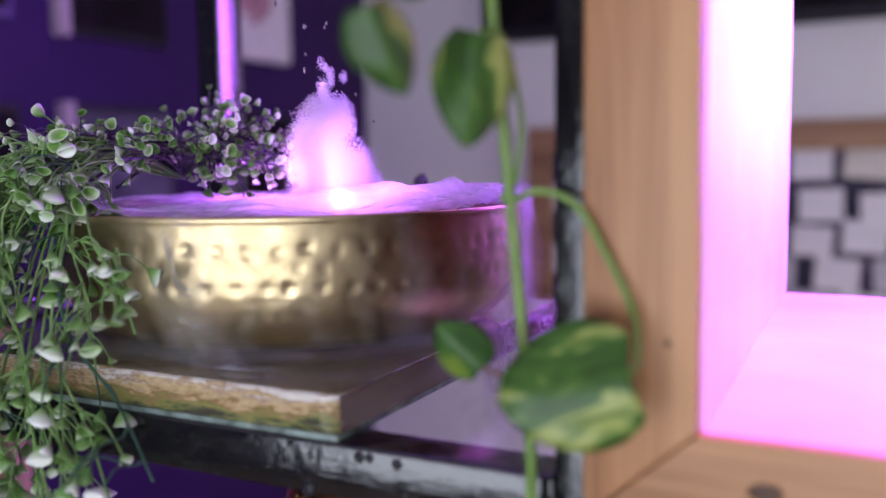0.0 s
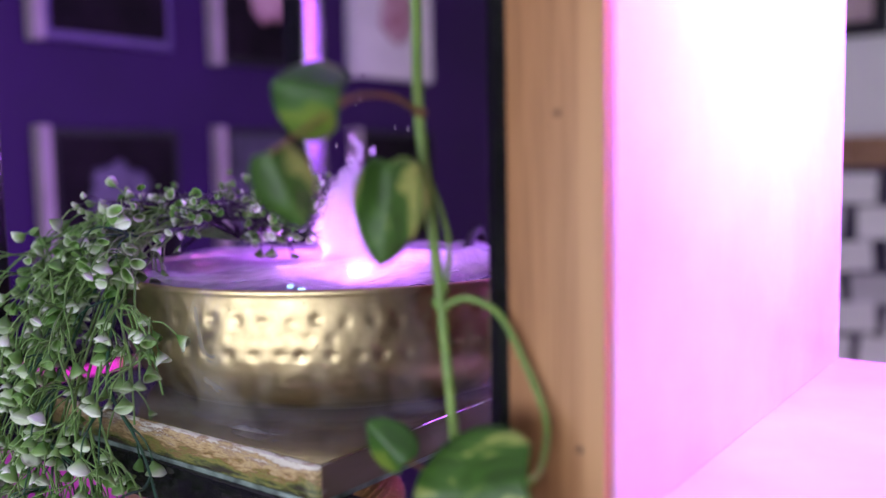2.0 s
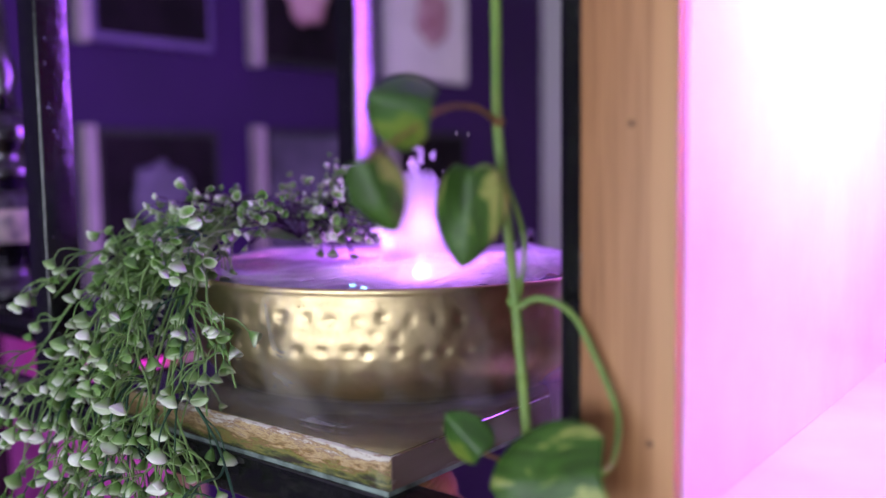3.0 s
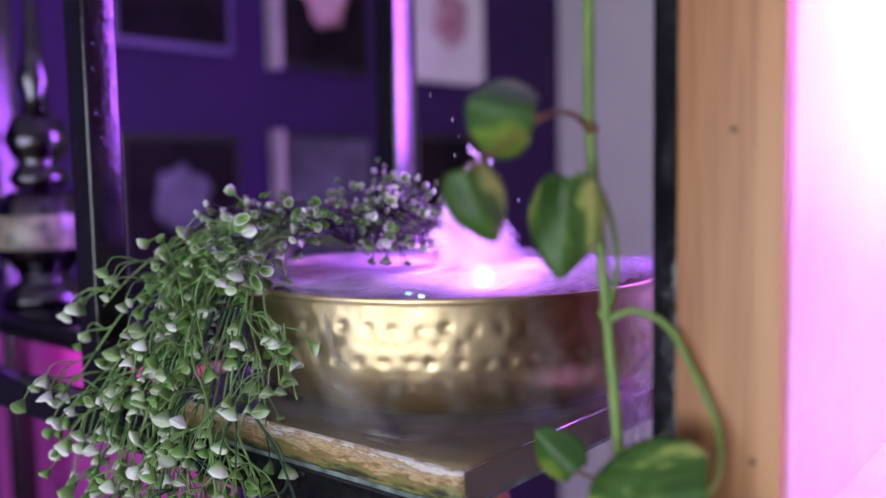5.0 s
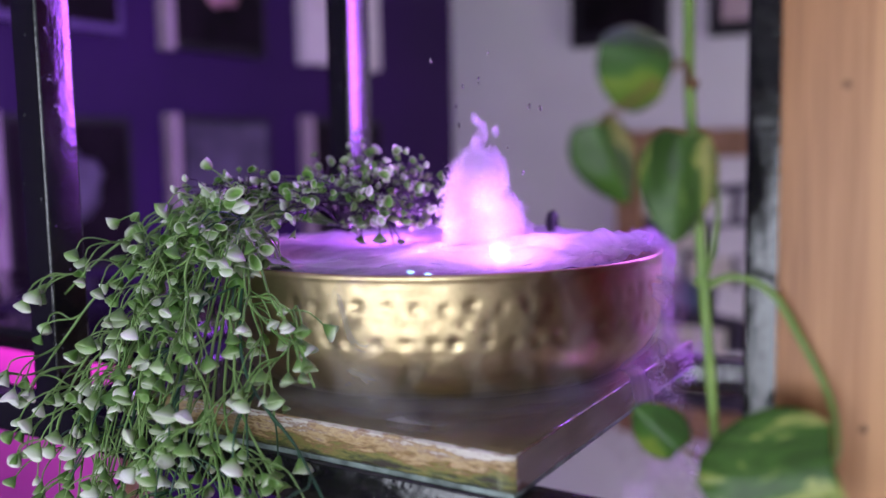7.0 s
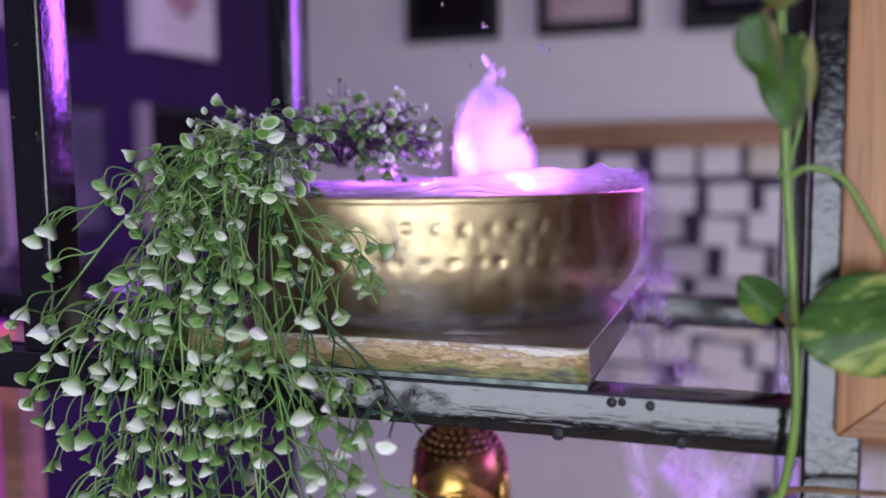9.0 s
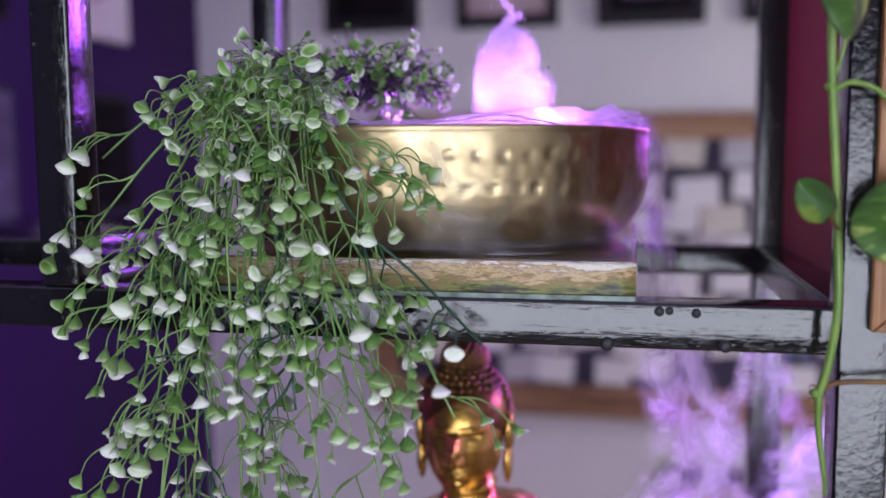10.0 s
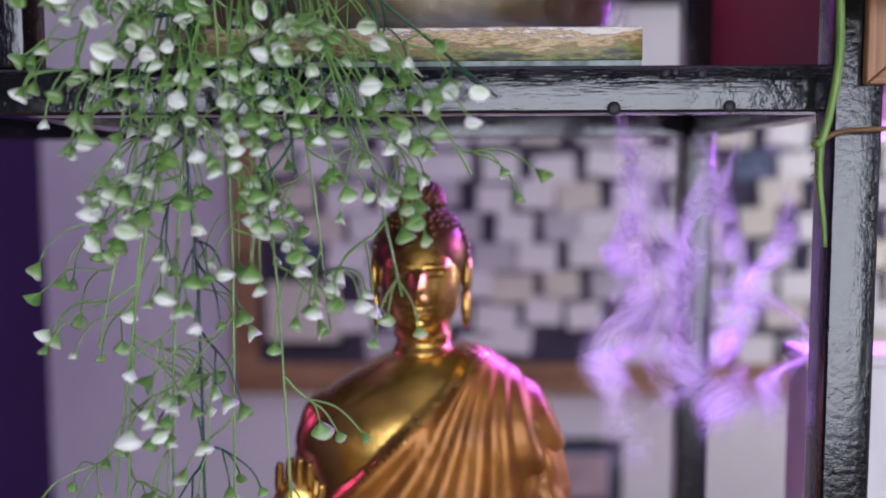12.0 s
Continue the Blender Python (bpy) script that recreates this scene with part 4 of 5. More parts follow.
def hanging_plant():
    p = thing("hanging_plant", (-0.45, 0.45, 1.62), "green plastic hanging plant with white tipped cup buds", "plant")
    buds = bud_meshes()
    rng = random.Random(21)
    base = p.location
    made = []

    def bud(at, way, size):
        q = way.to_track_quat("Z", "Y") @ Euler((0, 0, rng.uniform(0, 6.28))).to_quaternion()
        made.append((rng.randrange(4), Matrix.LocRotScale(at - base, q, (size,) * 3)))

    def sprig(points, n, length, spread, r=0.0011, bare=0.25, down=0.5, dark=False, scale=1.0, stem=None):
        """A main stem that forks at its nodes into arching stalks, a bud at the end of each."""
        bm = tube(points, r, r * 0.6, 22, 6)
        path = smooth_path(points, 60)
        for i in range(n):
            u = bare + (1 - bare) * (i + rng.random() * 0.7) / n
            k = min(59, int(u * 60))
            c = path[k]
            d = (path[k + 1] - path[max(0, k - 1)]).normalized()
            lead = Vector((rng.uniform(-1, 1), rng.uniform(-1.0, 0.45), rng.uniform(-0.3, 0.5))).normalized()
            way = (d * 0.8 + lead * spread).normalized()
            fork = c + way * length * rng.uniform(0.25, 0.6)
            tube([c, c.lerp(fork, 0.5) + d * 0.001, fork], r * 0.75, r * 0.6, 5, 5, bm)
            for j in range(rng.choice((2, 3, 3, 4))):
                w = (way + 0.8 * Vector((rng.uniform(-1, 1), rng.uniform(-1, 0.7), rng.uniform(-0.5, 0.7)))).normalized()
                ln = length * rng.uniform(0.55, 1.25)
                s1 = fork + w * ln * 0.45
                s2 = s1 + (w + Vector((0, 0, -down * rng.uniform(0.3, 0.9)))).normalized() * ln * 0.35
                s3 = s2 + (w * 0.6 + Vector((0, 0, -down * rng.uniform(0.5, 1.6)))).normalized() * ln * 0.28
                tube([fork, s1, s2, s3], r * 0.5, r * 0.42, 8, 5, bm)
                bud(s3, (s3 - s2).normalized(), rng.choice((0.66, 0.74, 0.82, 0.90, 1.0, 1.12)) * rng.uniform(0.93, 1.07) * scale)
        part("sprig", bm, stem or (M_STEM_DARK if dark else M_STEM), p)

    # rear stems: the violet LED light on them is put into the colour
    M_STEM_VIOLET_LIT = paint("violet_lit_stem", (0.030, 0.016, 0.040), (0.075, 0.042, 0.095), 0.28, 30, 200, 0.2)
    root = (-0.425, 0.50, 1.630)
    crest = lambda x, z=1.655: (x, 0.425, z)
    hang = [
        # x and z of the crest, then where it hangs to: x, y, z; branchlets
        (-0.470, 1.650, (-0.480, 0.335, 1.50), (-0.472, 0.322, 1.36), (-0.470, 0.318, 1.19), 22, 0.026, True),
        (-0.475, 1.650, (-0.490, 0.335, 1.50), (-0.508, 0.318, 1.36), (-0.518, 0.312, 1.16), 18, 0.028, False),
        (-0.458, 1.650, (-0.442, 0.332, 1.50), (-0.425, 0.318, 1.38), (-0.415, 0.312, 1.20), 12, 0.028, False),
        (-0.470, 1.648, (-0.476, 0.330, 1.48), (-0.486, 0.318, 1.33), (-0.490, 0.314, 1.13), 23, 0.026, False),
        (-0.462, 1.655, (-0.470, 0.330, 1.52), (-0.500, 0.318, 1.40), (-0.525, 0.312, 1.22), 13, 0.030, False),
        (-0.455, 1.648, (-0.455, 0.335, 1.50), (-0.450, 0.318, 1.38), (-0.452, 0.316, 1.20), 18, 0.026, False),
        (-0.480, 1.652, (-0.495, 0.335, 1.52), (-0.508, 0.318, 1.43), (-0.528, 0.310, 1.33), 10, 0.030, False),
        (-0.445, 1.650, (-0.425, 0.338, 1.52), (-0.405, 0.322, 1.44), (-0.392, 0.312, 1.34), 14, 0.025, False),
        (-0.440, 1.648, (-0.405, 0.340, 1.53), (-0.372, 0.322, 1.45), (-0.350, 0.310, 1.36), 14, 0.025, False),
        (-0.436, 1.642, (-0.390, 0.345, 1.55), (-0.345, 0.330, 1.49), (-0.310, 0.318, 1.43), 9, 0.028, False),
        (-0.436, 1.640, (-0.390, 0.352, 1.56), (-0.335, 0.340, 1.51), (-0.295, 0.325, 1.475), 8, 0.024, True),
        (-0.452, 1.655, (-0.430, 0.345, 1.58), (-0.400, 0.332, 1.54), (-0.375, 0.318, 1.50), 9, 0.025, False),
        (-0.490, 1.655, (-0.515, 0.355, 1.60), (-0.542, 0.335, 1.56), (-0.560, 0.322, 1.530), 7, 0.026, False),
        (-0.486, 1.650, (-0.510, 0.350, 1.57), (-0.530, 0.330, 1.53), (-0.545, 0.320, 1.480), 11, 0.022, False),
        (-0.484, 1.645, (-0.500, 0.345, 1.55), (-0.515, 0.330, 1.52), (-0.525, 0.318, 1.47), 9, 0.022, False),
        (-0.486, 1.652, (-0.510, 0.375, 1.632), (-0.535, 0.360, 1.612), (-0.560, 0.350, 1.588), 5, 0.022, False),
        (-0.478, 1.660, (-0.480, 0.360, 1.61), (-0.480, 0.345, 1.58), (-0.485, 0.335, 1.54), 9, 0.025, False),
        (-0.455, 1.660, (-0.445, 0.365, 1.62), (-0.435, 0.350, 1.59), (-0.425, 0.340, 1.55), 8, 0.024, False),
        (-0.438, 1.640, (-0.400, 0.372, 1.595), (-0.378, 0.362, 1.560), (-0.368, 0.356, 1.520), 6, 0.026, False),
        (-0.436, 1.638, (-0.385, 0.372, 1.600), (-0.355, 0.362, 1.575), (-0.335, 0.356, 1.545), 5, 0.024, False),
        (-0.466, 1.650, (-0.462, 0.340, 1.56), (-0.458, 0.326, 1.50), (-0.452, 0.318, 1.43), 13, 0.024, False),
        (-0.474, 1.650, (-0.484, 0.338, 1.55), (-0.490, 0.324, 1.49), (-0.492, 0.316, 1.42), 13, 0.024, False),
        (-0.450, 1.648, (-0.432, 0.342, 1.55), (-0.420, 0.326, 1.49), (-0.412, 0.318, 1.43), 13, 0.024, True),
        (-0.442, 1.645, (-0.412, 0.345, 1.55), (-0.392, 0.330, 1.49), (-0.378, 0.320, 1.44), 12, 0.024, False),
        (-0.440, 1.643, (-0.402, 0.348, 1.54), (-0.372, 0.332, 1.48), (-0.352, 0.322, 1.43), 11, 0.024, False),
        (-0.460, 1.650, (-0.448, 0.340, 1.54), (-0.440, 0.326, 1.47), (-0.434, 0.318, 1.38), 13, 0.024, False),
        (-0.478, 1.650, (-0.496, 0.340, 1.55), (-0.508, 0.324, 1.50), (-0.516, 0.316, 1.44), 11, 0.022, False),
        (-0.440, 1.640, (-0.400, 0.368, 1.60), (-0.375, 0.360, 1.58), (-0.350, 0.352, 1.57), 6, 0.022, False),
    ]
    for cx, cz, a, b, c, n, ln, dark in hang:
        sprig([root, crest(cx, cz), a, b, c], int(n * 0.76), ln * 1.3, 0.85, 0.0014 if dark else 0.0012, 0.25, 0.9, dark)
    # short tufts round the crest
    for x, y, z, n in ((-0.500, 0.385, 1.626, 6), (-0.520, 0.375, 1.605, 6), (-0.470, 0.378, 1.645, 6), (-0.445, 0.372, 1.640, 7), (-0.46, 0.362, 1.61, 8), (-0.50, 0.362, 1.60, 8), (-0.415, 0.372, 1.615, 6), (-0.42, 0.362, 1.58, 7), (-0.455, 0.41, 1.654, 5)):
        sprig([root, (0.5 * (x + root[0]), 0.44, 1.643), (x, y, z - 0.006)], int(n * 0.40), 0.030, 0.9, 0.0011, 0.45, 0.4)
    # the part that stays up on the bowl and reaches back over the water
    for tip, n in (((-0.375, 0.545, 1.672), 8), ((-0.395, 0.575, 1.655), 8), ((-0.43, 0.60, 1.66), 8), ((-0.50, 0.56, 1.655), 9), ((-0.52, 0.50, 1.66), 8),
                   ((-0.455, 0.445, 1.672), 6), ((-0.49, 0.43, 1.664), 7), ((-0.42, 0.44, 1.660), 6), ((-0.40, 0.52, 1.650), 8), ((-0.46, 0.56, 1.668), 9)):
        t = Vector(tip)
        t.z = 1.614 + (t.z - 1.612) * 0.78
        m1 = Vector(root).lerp(t, 0.5) + Vector((0, 0, 0.010))
        for k in range(2):
            jit = Vector((rng.uniform(-0.016, 0.016), rng.uniform(-0.014, 0.014), rng.uniform(-0.006, 0.010)))
            sprig([root, m1 + jit, t + jit * 1.3], 4, 0.019, 0.9, 0.0010, 0.40, 0.3, True, 0.66, M_STEM_VIOLET_LIT)
        sprig([root, m1, t], int(n * 0.75), 0.019, 0.9, 0.0011, 0.2, 0.3, True, 0.74, M_STEM_VIOLET_LIT)
    # long bare arcs over the crest
    for k in range(14):
        a = Vector((-0.53 + rng.uniform(0, 0.05), 0.40 + rng.uniform(0, 0.09), 1.618 + rng.uniform(0, 0.02)))
        b = Vector((-0.36 + rng.uniform(-0.05, 0.025), 0.53 + rng.uniform(-0.03, 0.05), 1.632 + rng.uniform(0, 0.018)))
        sprig([a, a.lerp(b, 0.33) + Vector((0, 0, rng.uniform(0.014, 0.030))), a.lerp(b, 0.7) + Vector((0, 0, rng.uniform(0.006, 0.020))), b], 2, 0.015, 0.8, 0.0013, 0.6, 0.3, True, 0.7, M_STEM_VIOLET_LIT)
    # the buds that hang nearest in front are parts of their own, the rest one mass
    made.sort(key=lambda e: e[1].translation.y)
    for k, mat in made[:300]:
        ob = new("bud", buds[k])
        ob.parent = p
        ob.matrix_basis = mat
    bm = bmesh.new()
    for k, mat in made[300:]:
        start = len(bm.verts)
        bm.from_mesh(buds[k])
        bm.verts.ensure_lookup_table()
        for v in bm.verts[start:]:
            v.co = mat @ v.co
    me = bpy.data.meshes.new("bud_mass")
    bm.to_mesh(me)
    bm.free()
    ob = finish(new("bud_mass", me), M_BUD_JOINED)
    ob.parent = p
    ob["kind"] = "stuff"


hanging_plant()


# ---- climbing vine ----
def leaf(parent, base, tip, facing, width, material, cup=0.15, droop=0.15, name="leaf", blunt=0.8):
    """Heart-shaped leaf from its stalk to its tip; it folds along the midrib and droops at the tip."""
    base, tip, facing = Vector(base), Vector(tip), Vector(facing)
    length = (tip - base).length
    y = (tip - base).normalized()
    z = (facing - y * facing.dot(y)).normalized()
    x = y.cross(z)
    bm = bmesh.new()
    nu, nv = 12, 20
    rows = []
    for j in range(nv + 1):
        v = j / nv
        w = 0.5 * width * (math.sin(math.pi * min(1.0, 0.06 + 0.94 * v) ** 0.72) ** blunt if v < 1 else 0.0)
        row = []
        for i in range(nu + 1):
            u = 2 * i / nu - 1
            back = -0.05 * length * (abs(u) ** 1.2) * max(0.0, 1 - v * 2.6)
            h = cup * width * (abs(u) ** 1.3) * (w / width) * 2 - droop * length * v * v + 0.012 * width * math.sin(9 * v + 3 * abs(u)) * abs(u)
            h += 0.03 * width * noise.noise(Vector((u * 1.7, v * 2.4, width * 900)))
            row.append(bm.verts.new((u * w, v * length + back, h)))
        rows.append(row)
    for a, b in zip(rows, rows[1:]):
        for i in range(nu):
            bm.faces.new((a[i], a[i + 1], b[i + 1], b[i]))
    bmesh.ops.remove_doubles(bm, verts=bm.verts[:], dist=1e-6)
    ob = finish(new(name, mesh_of(name, bm)), material)
    s = ob.modifiers.new("thickness", "SOLIDIFY")
    s.thickness = 0.0005
    m = Matrix((x, y, z)).transposed().to_4x4()
    m.translation = base - parent.location
    ob.parent = parent
    ob.matrix_basis = m
    return ob


def vine():
    v = thing("climbing_vine", (-0.10, 0.34, 1.40), "climbing pothos vine with glossy variegated heart leaves", "plant")
    part("stem", tube([(-0.112, 0.338, 2.20), (-0.108, 0.336, 1.90), (-0.105, 0.335, 1.76), (-0.104, 0.334, 1.711), (-0.1015, 0.338, 1.665), (-0.099, 0.341, 1.625), (-0.094, 0.343, 1.56),
                       (-0.091, 0.344, 1.504), (-0.094, 0.348, 1.467), (-0.0985, 0.350, 1.447)], 0.0026, 0.0024, 60, 10), M_VINE, v)
    part("stem_end", tube([(-0.0985, 0.350, 1.447), (-0.0975, 0.352, 1.425), (-0.094, 0.353, 1.402), (-0.092, 0.354, 1.385)], 0.0024, 0.0012, 16, 8), M_VINE, v)
    part("side_shoot", tube([(-0.0975, 0.350, 1.4505), (-0.085, 0.349, 1.4555), (-0.05, 0.347, 1.4575), (0.02, 0.345, 1.463)], 0.0017, 0.0015, 16, 8), M_VINE_BROWN, v, "thin brownish side shoot")
    part("petiole", tube([(-0.099, 0.341, 1.622), (-0.088, 0.345, 1.6275), (-0.072, 0.3475, 1.6215), (-0.060, 0.348, 1.603), (-0.047, 0.346, 1.578), (-0.0420, 0.334, 1.5620), (-0.0418, 0.323, 1.5575)], 0.0018, 0.0013, 30, 8), M_VINE, v)
    part("petiole", tube([(-0.104, 0.334, 1.711), (-0.0995, 0.313, 1.7160), (-0.0950, 0.291, 1.7160), (-0.0915, 0.271, 1.7122)], 0.0014, 0.0011, 18, 8), M_VINE_BROWN, v, "reddish brown leaf stalk")
    part("petiole", tube([(-0.0930, 0.275, 1.7125), (-0.1030, 0.263, 1.7020), (-0.1140, 0.2545, 1.6930)], 0.0009, 0.0007, 10, 6), M_VINE_BROWN, v, "reddish brown leaf stalk")
    part("petiole", tube([(-0.098, 0.343, 1.628), (-0.0925, 0.339, 1.655), (-0.0925, 0.325, 1.682), (-0.0945, 0.313, 1.6905), (-0.0965, 0.3055, 1.6885)], 0.0012, 0.0009, 22, 8), M_VINE, v)
    part("petiole", tube([(-0.092, 0.343, 1.545), (-0.097, 0.333, 1.548), (-0.103, 0.319, 1.556)], 0.0010, 0.0008, 12, 8), M_VINE_BROWN, v)
    for z, y in ((1.711, 0.334), (1.625, 0.341), (1.448, 0.350)):
        part("node", blob(bmesh.new(), (-0.1 - (0.003 if z > 1.7 else 0), y, z), (0.0036, 0.0036, 0.0028), z, 0.35, 3, 2), M_VINE_BROWN if z > 1.7 else M_VINE, v)
    for z in (1.452, 1.444, 1.436, 1.428):
        part("air_root", tube([(-0.100, 0.350, z), (-0.103, 0.349, z + 0.001), (-0.1045, 0.348, z - 0.001)], 0.0007, 0.0003, 5, 5), M_VINE_BROWN, v)
    leaf(v, (-0.0915, 0.2708, 1.7145), (-0.1108, 0.2535, 1.7215), Vector((0.55, -0.80, 0.28)), 0.034, M_LEAF_DARK, -0.42, 0.22, blunt=0.55)
    leaf(v, (-0.1145, 0.2540, 1.6935), (-0.1030, 0.2610, 1.6640), Vector((0.62, -0.75, 0.12)), 0.025, M_LEAF, -0.30, 0.12, blunt=0.7)
    leaf(v, (-0.0965, 0.3053, 1.6890), (-0.0990, 0.2990, 1.6455), Vector((0.50, -0.84, 0.12)), 0.033, M_LEAF, -0.24, 0.04, blunt=0.7)
    leaf(v, (-0.1020, 0.3165, 1.5556), (-0.1193, 0.3100, 1.5738), Vector((0.25, -0.93, 0.15)), 0.023, M_LEAF_DARK, -0.2, 0.10, blunt=0.65)
    leaf(v, (-0.0415, 0.3215, 1.5570), (-0.0925, 0.3090, 1.5455), Vector((0.38, -0.86, 0.30)), 0.052, M_LEAF, -0.10, 0.02, blunt=0.52)


vine()


# ---- gilt statue on the lower shelf ----
M_ROBE = paint("coppery_gilding", (0.17, 0.058, 0.010), (0.42, 0.165, 0.028), 0.42, 26, 150, 0.3, 0.55, coat=0.12)


def statue():
    cx, cy = -0.350, 0.590
    bm = bmesh.new()
    # torso and robe as one turned form, pleats drawn out from the covered shoulder
    rows = []
    zs = [0.9975 + (1.272 - 0.9975) * k / 110 for k in range(111)]
    for z in zs:
        t = (z - 0.9975) / (1.272 - 0.9975)
        if t > 0.70:
            u = (t - 0.70) / 0.30
            a = 0.118 * math.sqrt(max(0.0, 1 - (u * 0.90) ** 2.3)) * (1 - 0.42 * u * u)
            b = 0.060 * (1 - 0.5 * u ** 2)
        elif t > 0.22:
            u = (0.70 - t) / 0.48
            a = 0.118 - 0.020 * math.sin(math.pi * u) + 0.010 * u
            b = 0.060 + 0.012 * u
        else:
            u = (0.22 - t) / 0.22
            a = 0.128 + 0.075 * math.sin(u * math.pi / 2)
            b = 0.072 + 0.070 * math.sin(u * math.pi / 2)
        row = []
        for i in range(160):
            ang = 2 * math.pi * i / 160
            x, y = a * math.copysign(abs(math.cos(ang)) ** 0.85, math.cos(ang)), b * math.copysign(abs(math.sin(ang)) ** 0.9, math.sin(ang))
            n = Vector((math.cos(ang), math.sin(ang), 0))
            push = 0.0
            # hem line of the robe from the neck down across the chest
            hem = 0.052 + (z - 1.262) * 1.05
            if x > hem - 0.016 or t < 0.2:
                px, pz = x - 0.085, z - 1.285
                fan = math.atan2(px + 0.02, -pz + 0.02)
                rad = math.hypot(px, pz)
                fold = math.sin(fan * 34 + 2.2 * noise.noise(Vector((px * 9, pz * 9, 2))))
                push = 0.0045 + 0.0038 * fold * min(1, rad * 9) + 0.0022 * noise.noise(Vector((fan * 14, rad * 6, 3))) + 0.001 * noise.noise(Vector((x * 60, y * 60, z * 30)))
                push += 0.003 * math.exp(-((x - hem) / 0.006) ** 2)
            lift = 0.011 * min(1.0, max(0.0, (t - 0.72) / 0.2)) * min(1.0, max(0.0, (x - 0.008) / 0.03))
            row.append(bm.verts.new((cx + x + n.x * push, cy + y + n.y * push, z + lift)))
        rows.append(row)
    for r0, r1 in zip(rows, rows[1:]):
        for i in range(160):
            bm.faces.new((r0[i], r0[(i + 1) % 160], r1[(i + 1) % 160], r1[i]))
    bm.faces.new(rows[0][::-1])
    bm.faces.new(rows[-1])
    # upper arms, forearm and raised palm
    blob(bm, (cx - 0.084, cy, 1.203), (0.030, 0.034, 0.036), 0, 0, 1, 4)
    blob(bm, (cx + 0.082, cy, 1.206), (0.034, 0.040, 0.038), 2, 0.08, 3, 4)
    tube([(cx - 0.088, cy - 0.003, 1.205), (cx - 0.096, cy - 0.012, 1.165), (cx - 0.106, cy - 0.03, 1.110)], 0.0245, 0.022, 16, 18, bm)
    tube([(cx - 0.106, cy - 0.03, 1.110), (cx - 0.106, cy - 0.075, 1.120), (cx - 0.100, cy - 0.095, 1.150)], 0.021, 0.015, 12, 16, bm)
    blob(bm, (cx - 0.100, cy - 0.099, 1.168), (0.017, 0.008, 0.020), 3, 0.1, 2)
    for k in range(4):
        tube([(cx - 0.112 + k * 0.008, cy - 0.100, 1.180), (cx - 0.112 + k * 0.008, cy - 0.101, 1.196), (cx - 0.111 + k * 0.008, cy - 0.102, 1.208 - abs(k - 1.6) * 0.004)], 0.0040, 0.0030, 8, 8, bm)
    tube([(cx - 0.086, cy - 0.100, 1.166), (cx - 0.079, cy - 0.103, 1.176), (cx - 0.078, cy - 0.104, 1.186)], 0.0042, 0.003, 8, 8, bm)
    arm = len(bm.faces)
    bm.verts.ensure_lookup_table()
    first = len(bm.verts)
    tube([(cx + 0.074, cy + 0.0, 1.222), (cx + 0.090, cy - 0.008, 1.175), (cx + 0.096, cy - 0.03, 1.110), (cx + 0.099, cy - 0.05, 1.050)], 0.030, 0.034, 70, 72, bm)
    bm.verts.ensure_lookup_table()
    # the robe hangs over this arm in long uneven folds
    for v in bm.verts[first:]:
        q = Vector((v.co.x * 1.0 + (v.co.z - 1.2) * 0.28, v.co.y, v.co.z * 0.22))
        f = noise.noise(q * 70) * 0.006 + abs(noise.noise(q * 120 + Vector((4, 0, 0)))) * 0.005
        d = Vector((v.co.x - cx - 0.085, v.co.y - cy, 0))
        v.co += d.normalized() * f
    sleeve = len(bm.faces)
    # crossed legs
    tube([(cx - 0.13, cy - 0.02, 1.03), (cx - 0.16, cy - 0.09, 1.025), (cx - 0.03, cy - 0.135, 1.025), (cx + 0.08, cy - 0.12, 1.03)], 0.034, 0.026, 20, 16, bm)
    tube([(cx + 0.13, cy - 0.02, 1.03), (cx + 0.16, cy - 0.08, 1.025), (cx + 0.05, cy - 0.115, 1.03), (cx - 0.05, cy - 0.10, 1.035)], 0.034, 0.026, 20, 16, bm)
    # neck with three soft rings
    prof = []
    for k in range(31):
        u = k / 30
        prof.append((0.0278 - 0.004 * u + 0.0014 * math.cos(u * 6 * math.pi), 1.256 + 0.050 * u))
    lathe(prof, (cx - 0.002, cy + 0.001), 48, bm)
    # head
    hx, hy, hz = cx - 0.003, cy - 0.018, 1.345
    vs = bmesh.ops.create_icosphere(bm, subdivisions=6, radius=1.0)["verts"]
    for v in vs:
        n = v.co.copy()
        wide = 0.0355 * (1 + 0.10 * max(0.0, -n.z) ** 1.5)
        p = Vector((n.x * wide, n.y * 0.041, n.z * (0.053 if n.z > 0 else 0.060)))
        if n.y < 0:
            gx, gz = p.x, p.z
            g = lambda x0, z0, sx, sz: math.exp(-((abs(gx) - x0) / sx) ** 2 - ((gz - z0) / sz) ** 2)
            d = 0.0105 * math.exp(-(gx / 0.0046) ** 2) * max(0.0, 1 - abs((gz + 0.009) / 0.016)) ** 0.7
            d += 0.004 * g(0.004, -0.019, 0.0035, 0.0030)
            d -= 0.0045 * g(0.0145, 0.001, 0.0075, 0.0050)
            d += 0.0030 * g(0.0145, -0.0005, 0.0060, 0.0026)
            d += 0.0022 * g(0.0150, 0.0085, 0.0090, 0.0016)
            d += 0.0032 * g(0.0, -0.0275, 0.0095, 0.0020) - 0.0024 * g(0.0, -0.0300, 0.0100, 0.0010) + 0.0034 * g(0.0, -0.0325, 0.0075, 0.0018)
            d += 0.0034 * g(0.0, -0.0440, 0.0075, 0.0050)
            p.y -= 1.4 * d * min(1, -n.y * 2)
        v.co = Vector((hx, hy, hz)) + p
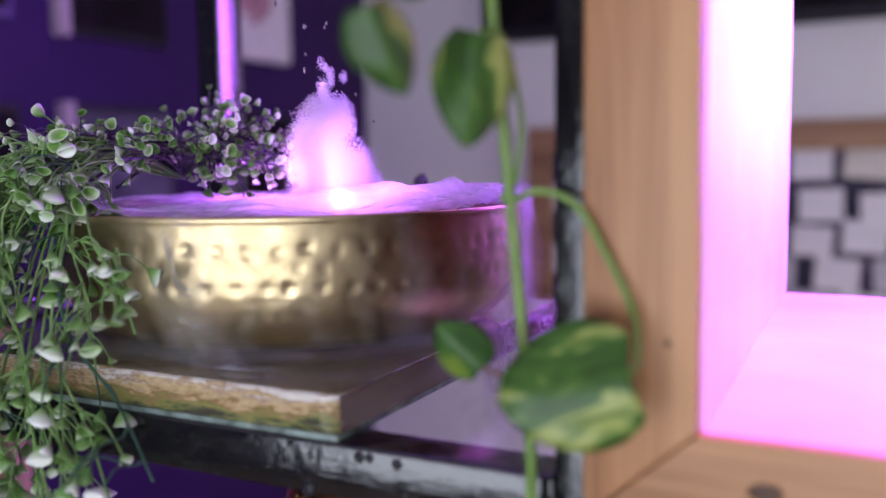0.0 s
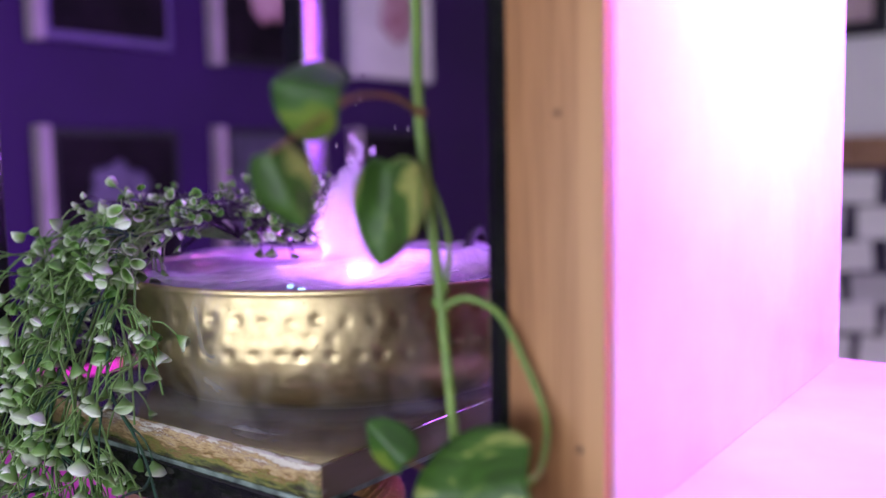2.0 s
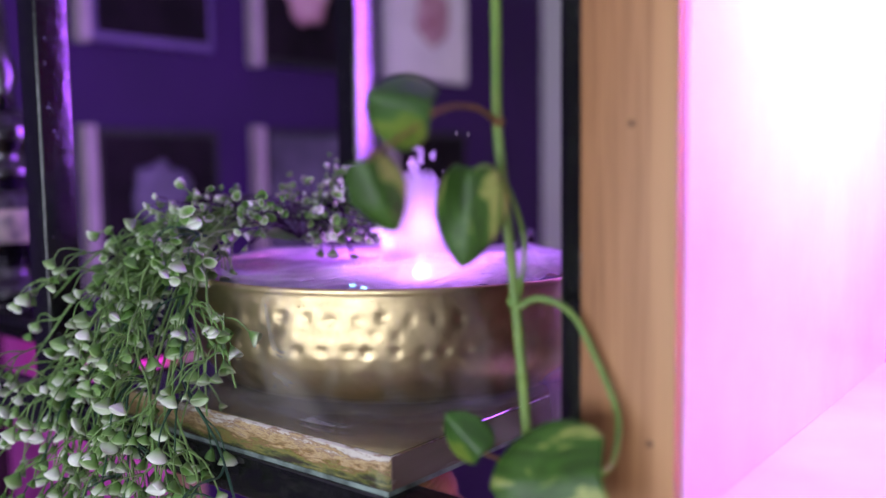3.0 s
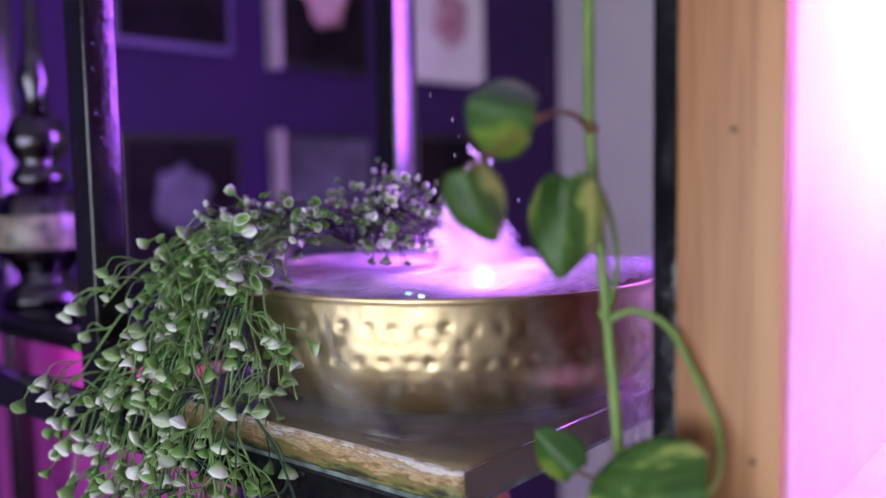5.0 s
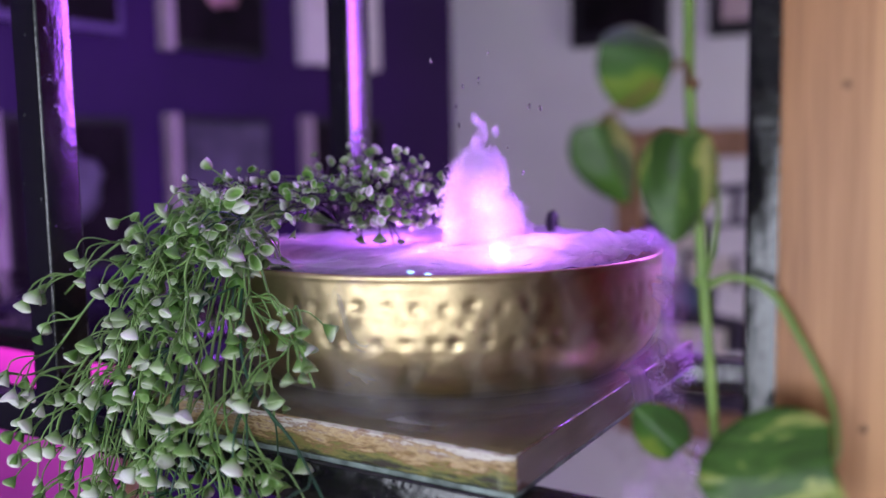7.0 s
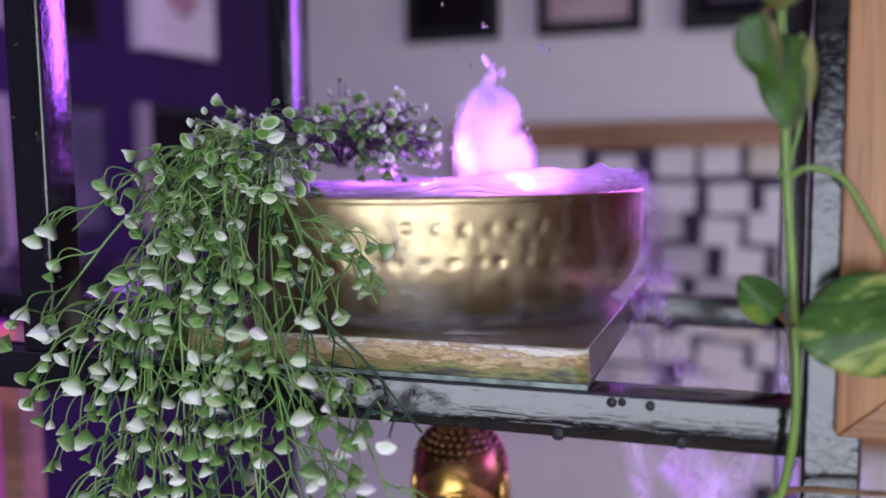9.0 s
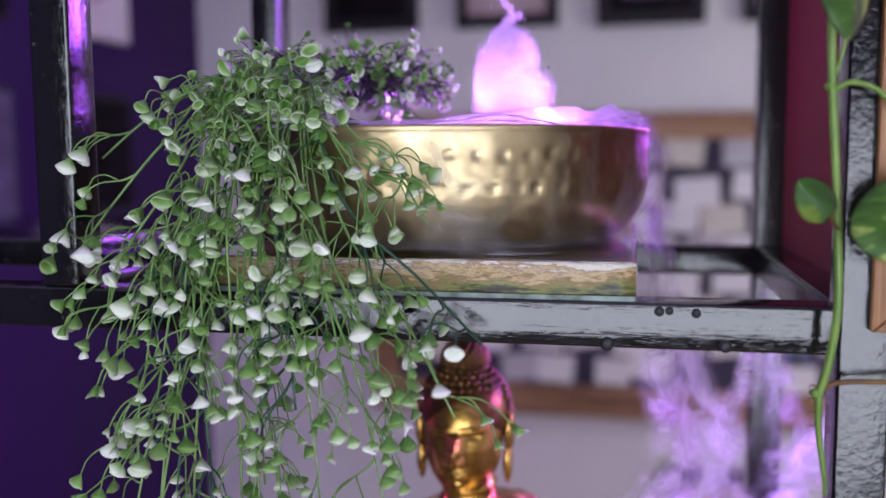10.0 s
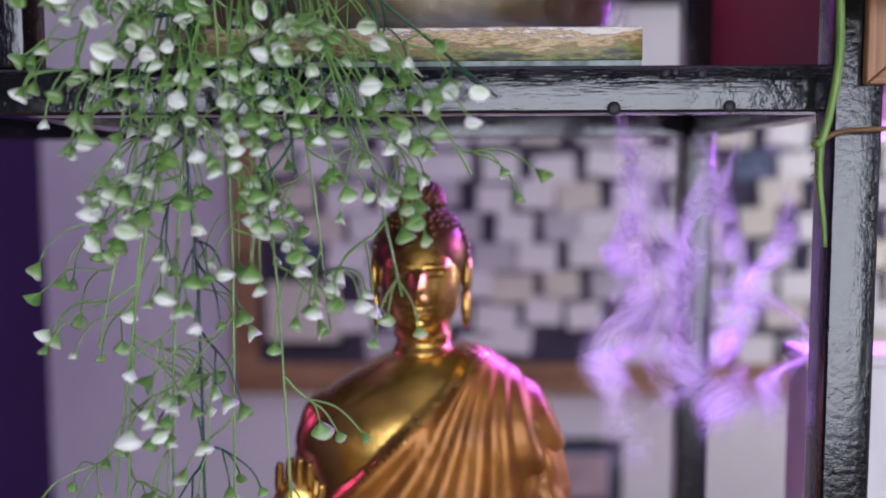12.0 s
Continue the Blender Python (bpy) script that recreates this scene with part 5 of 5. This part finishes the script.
    # ears with long lobes
    for s in (-1, 1):
        blob(bm, (hx + s * 0.0405, hy + 0.006, hz - 0.002), (0.0050, 0.0100, 0.0200), 1, 0.12, 3, 3)
        blob(bm, (hx + s * 0.0395, hy + 0.003, hz - 0.030), (0.0046, 0.0070, 0.0190), 2, 0.12, 3, 3)
    # curled hair: rows of small knobs over cap and topknot
    rng = random.Random(4)

    def knobs(centre, radii, lo, count_scale, size, hairline):
        for k in range(14):
            el = lo + (math.pi / 2 - lo) * k / 13
            n = max(1, int(count_scale * math.cos(el)))
            for i in range(n):
                az = 2 * math.pi * (i + 0.5 * (k % 2)) / n
                d = Vector((math.cos(el) * math.cos(az), math.cos(el) * math.sin(az), math.sin(el)))
                if d.y < -0.15 and d.z < hairline + 0.12 * abs(d.x):
                    continue
                c = Vector(centre) + Vector((d.x * radii[0], d.y * radii[1], d.z * radii[2]))
                r = bmesh.ops.create_icosphere(bm, subdivisions=1, radius=size)["verts"]
                for v in r:
                    v.co += c

    skin = len(bm.faces)
    blob(bm, (hx, hy + 0.005, hz + 0.016), (0.0395, 0.0415, 0.0420), 0, 0, 1, 4)
    knobs((hx, hy + 0.005, hz + 0.016), (0.0405, 0.0425, 0.0430), -0.45, 36, 0.0036, 0.42)
    blob(bm, (hx, hy + 0.008, hz + 0.060), (0.020, 0.020, 0.019), 0, 0, 1, 3)
    knobs((hx, hy + 0.008, hz + 0.060), (0.0205, 0.0205, 0.0195), 0.0, 20, 0.0032, -2)
    # the robe keeps a browner, duller gilding than the skin
    bm.faces.ensure_lookup_table()
    for f in bm.faces[:110 * 160]:
        c = f.calc_center_median()
        if c.x - cx > 0.052 + (c.z - 1.262) * 1.05 - 0.012:
            f.material_index = 1
    for f in bm.faces[arm:sleeve]:
        f.material_index = 1
    for f in bm.faces[skin:]:
        f.material_index = 2
    s = solo("seated_statue", bm, M_GOLD, "gilded seated statue in a pleated robe, one palm raised", "statue")
    s.data.materials.append(M_ROBE)
    s.data.materials.append(paint("dark_bronze", (0.10, 0.045, 0.018), (0.24, 0.12, 0.045), 0.34, 40, 150, 0.2, 0.85))
    solo("bottom_board", box(-0.59, -0.09, 0.362, 0.764, 0.9972 - 0.0002, 0.9974), M_BLACK_X, "thin black lower shelf board under the statue", "board", smooth=False)
    return s


statue()


# ---- left bay ----
def left_bay():
    solo("black_plank", box(-1.60, -0.66, 0.47, 0.764, 1.4972, 1.520, 0.002), M_BLACK_X, "black gloss plank lying on the shelf bars", "board")
    v = thing("ornament", (-1.08, 0.56, 1.520), "shiny dark metal ornament with a cream band", "ornament")
    dark = paint("dark_chrome", (0.05, 0.045, 0.055), (0.12, 0.11, 0.13), 0.18, 30, 200, 0.2, 1.0)
    cream = paint("cream_enamel", (0.05, 0.045, 0.05), (0.36, 0.31, 0.23), 0.3, 38)
    c = (-1.08, 0.56)
    part("foot", lathe([(0, 1.5205), (0.052, 1.5205), (0.056, 1.530), (0.044, 1.545), (0.030, 1.555), (0.034, 1.565), (0, 1.566)], c, 40), dark, v)
    part("body", lathe([(0, 1.566), (0.036, 1.567), (0.055, 1.590), (0.060, 1.62), (0.055, 1.65), (0.040, 1.672), (0, 1.676)], c, 40), dark, v)
    bm = lathe([(0.0600, 1.598), (0.0620, 1.606), (0.0628, 1.62), (0.0620, 1.634), (0.0600, 1.642)], c, 48)
    part("band", bm, cream, v, "cream enamel band")
    part("collar", lathe([(0, 1.676), (0.030, 1.677), (0.040, 1.69), (0.030, 1.703), (0.022, 1.71), (0.035, 1.722), (0.042, 1.742), (0.034, 1.764), (0.02, 1.775), (0, 1.776)], c, 40), dark, v)
    part("spire", lathe([(0, 1.776), (0.018, 1.777), (0.014, 1.80), (0.022, 1.82), (0.012, 1.85), (0.008, 1.92), (0, 1.95)], c, 32), dark, v)


left_bay()
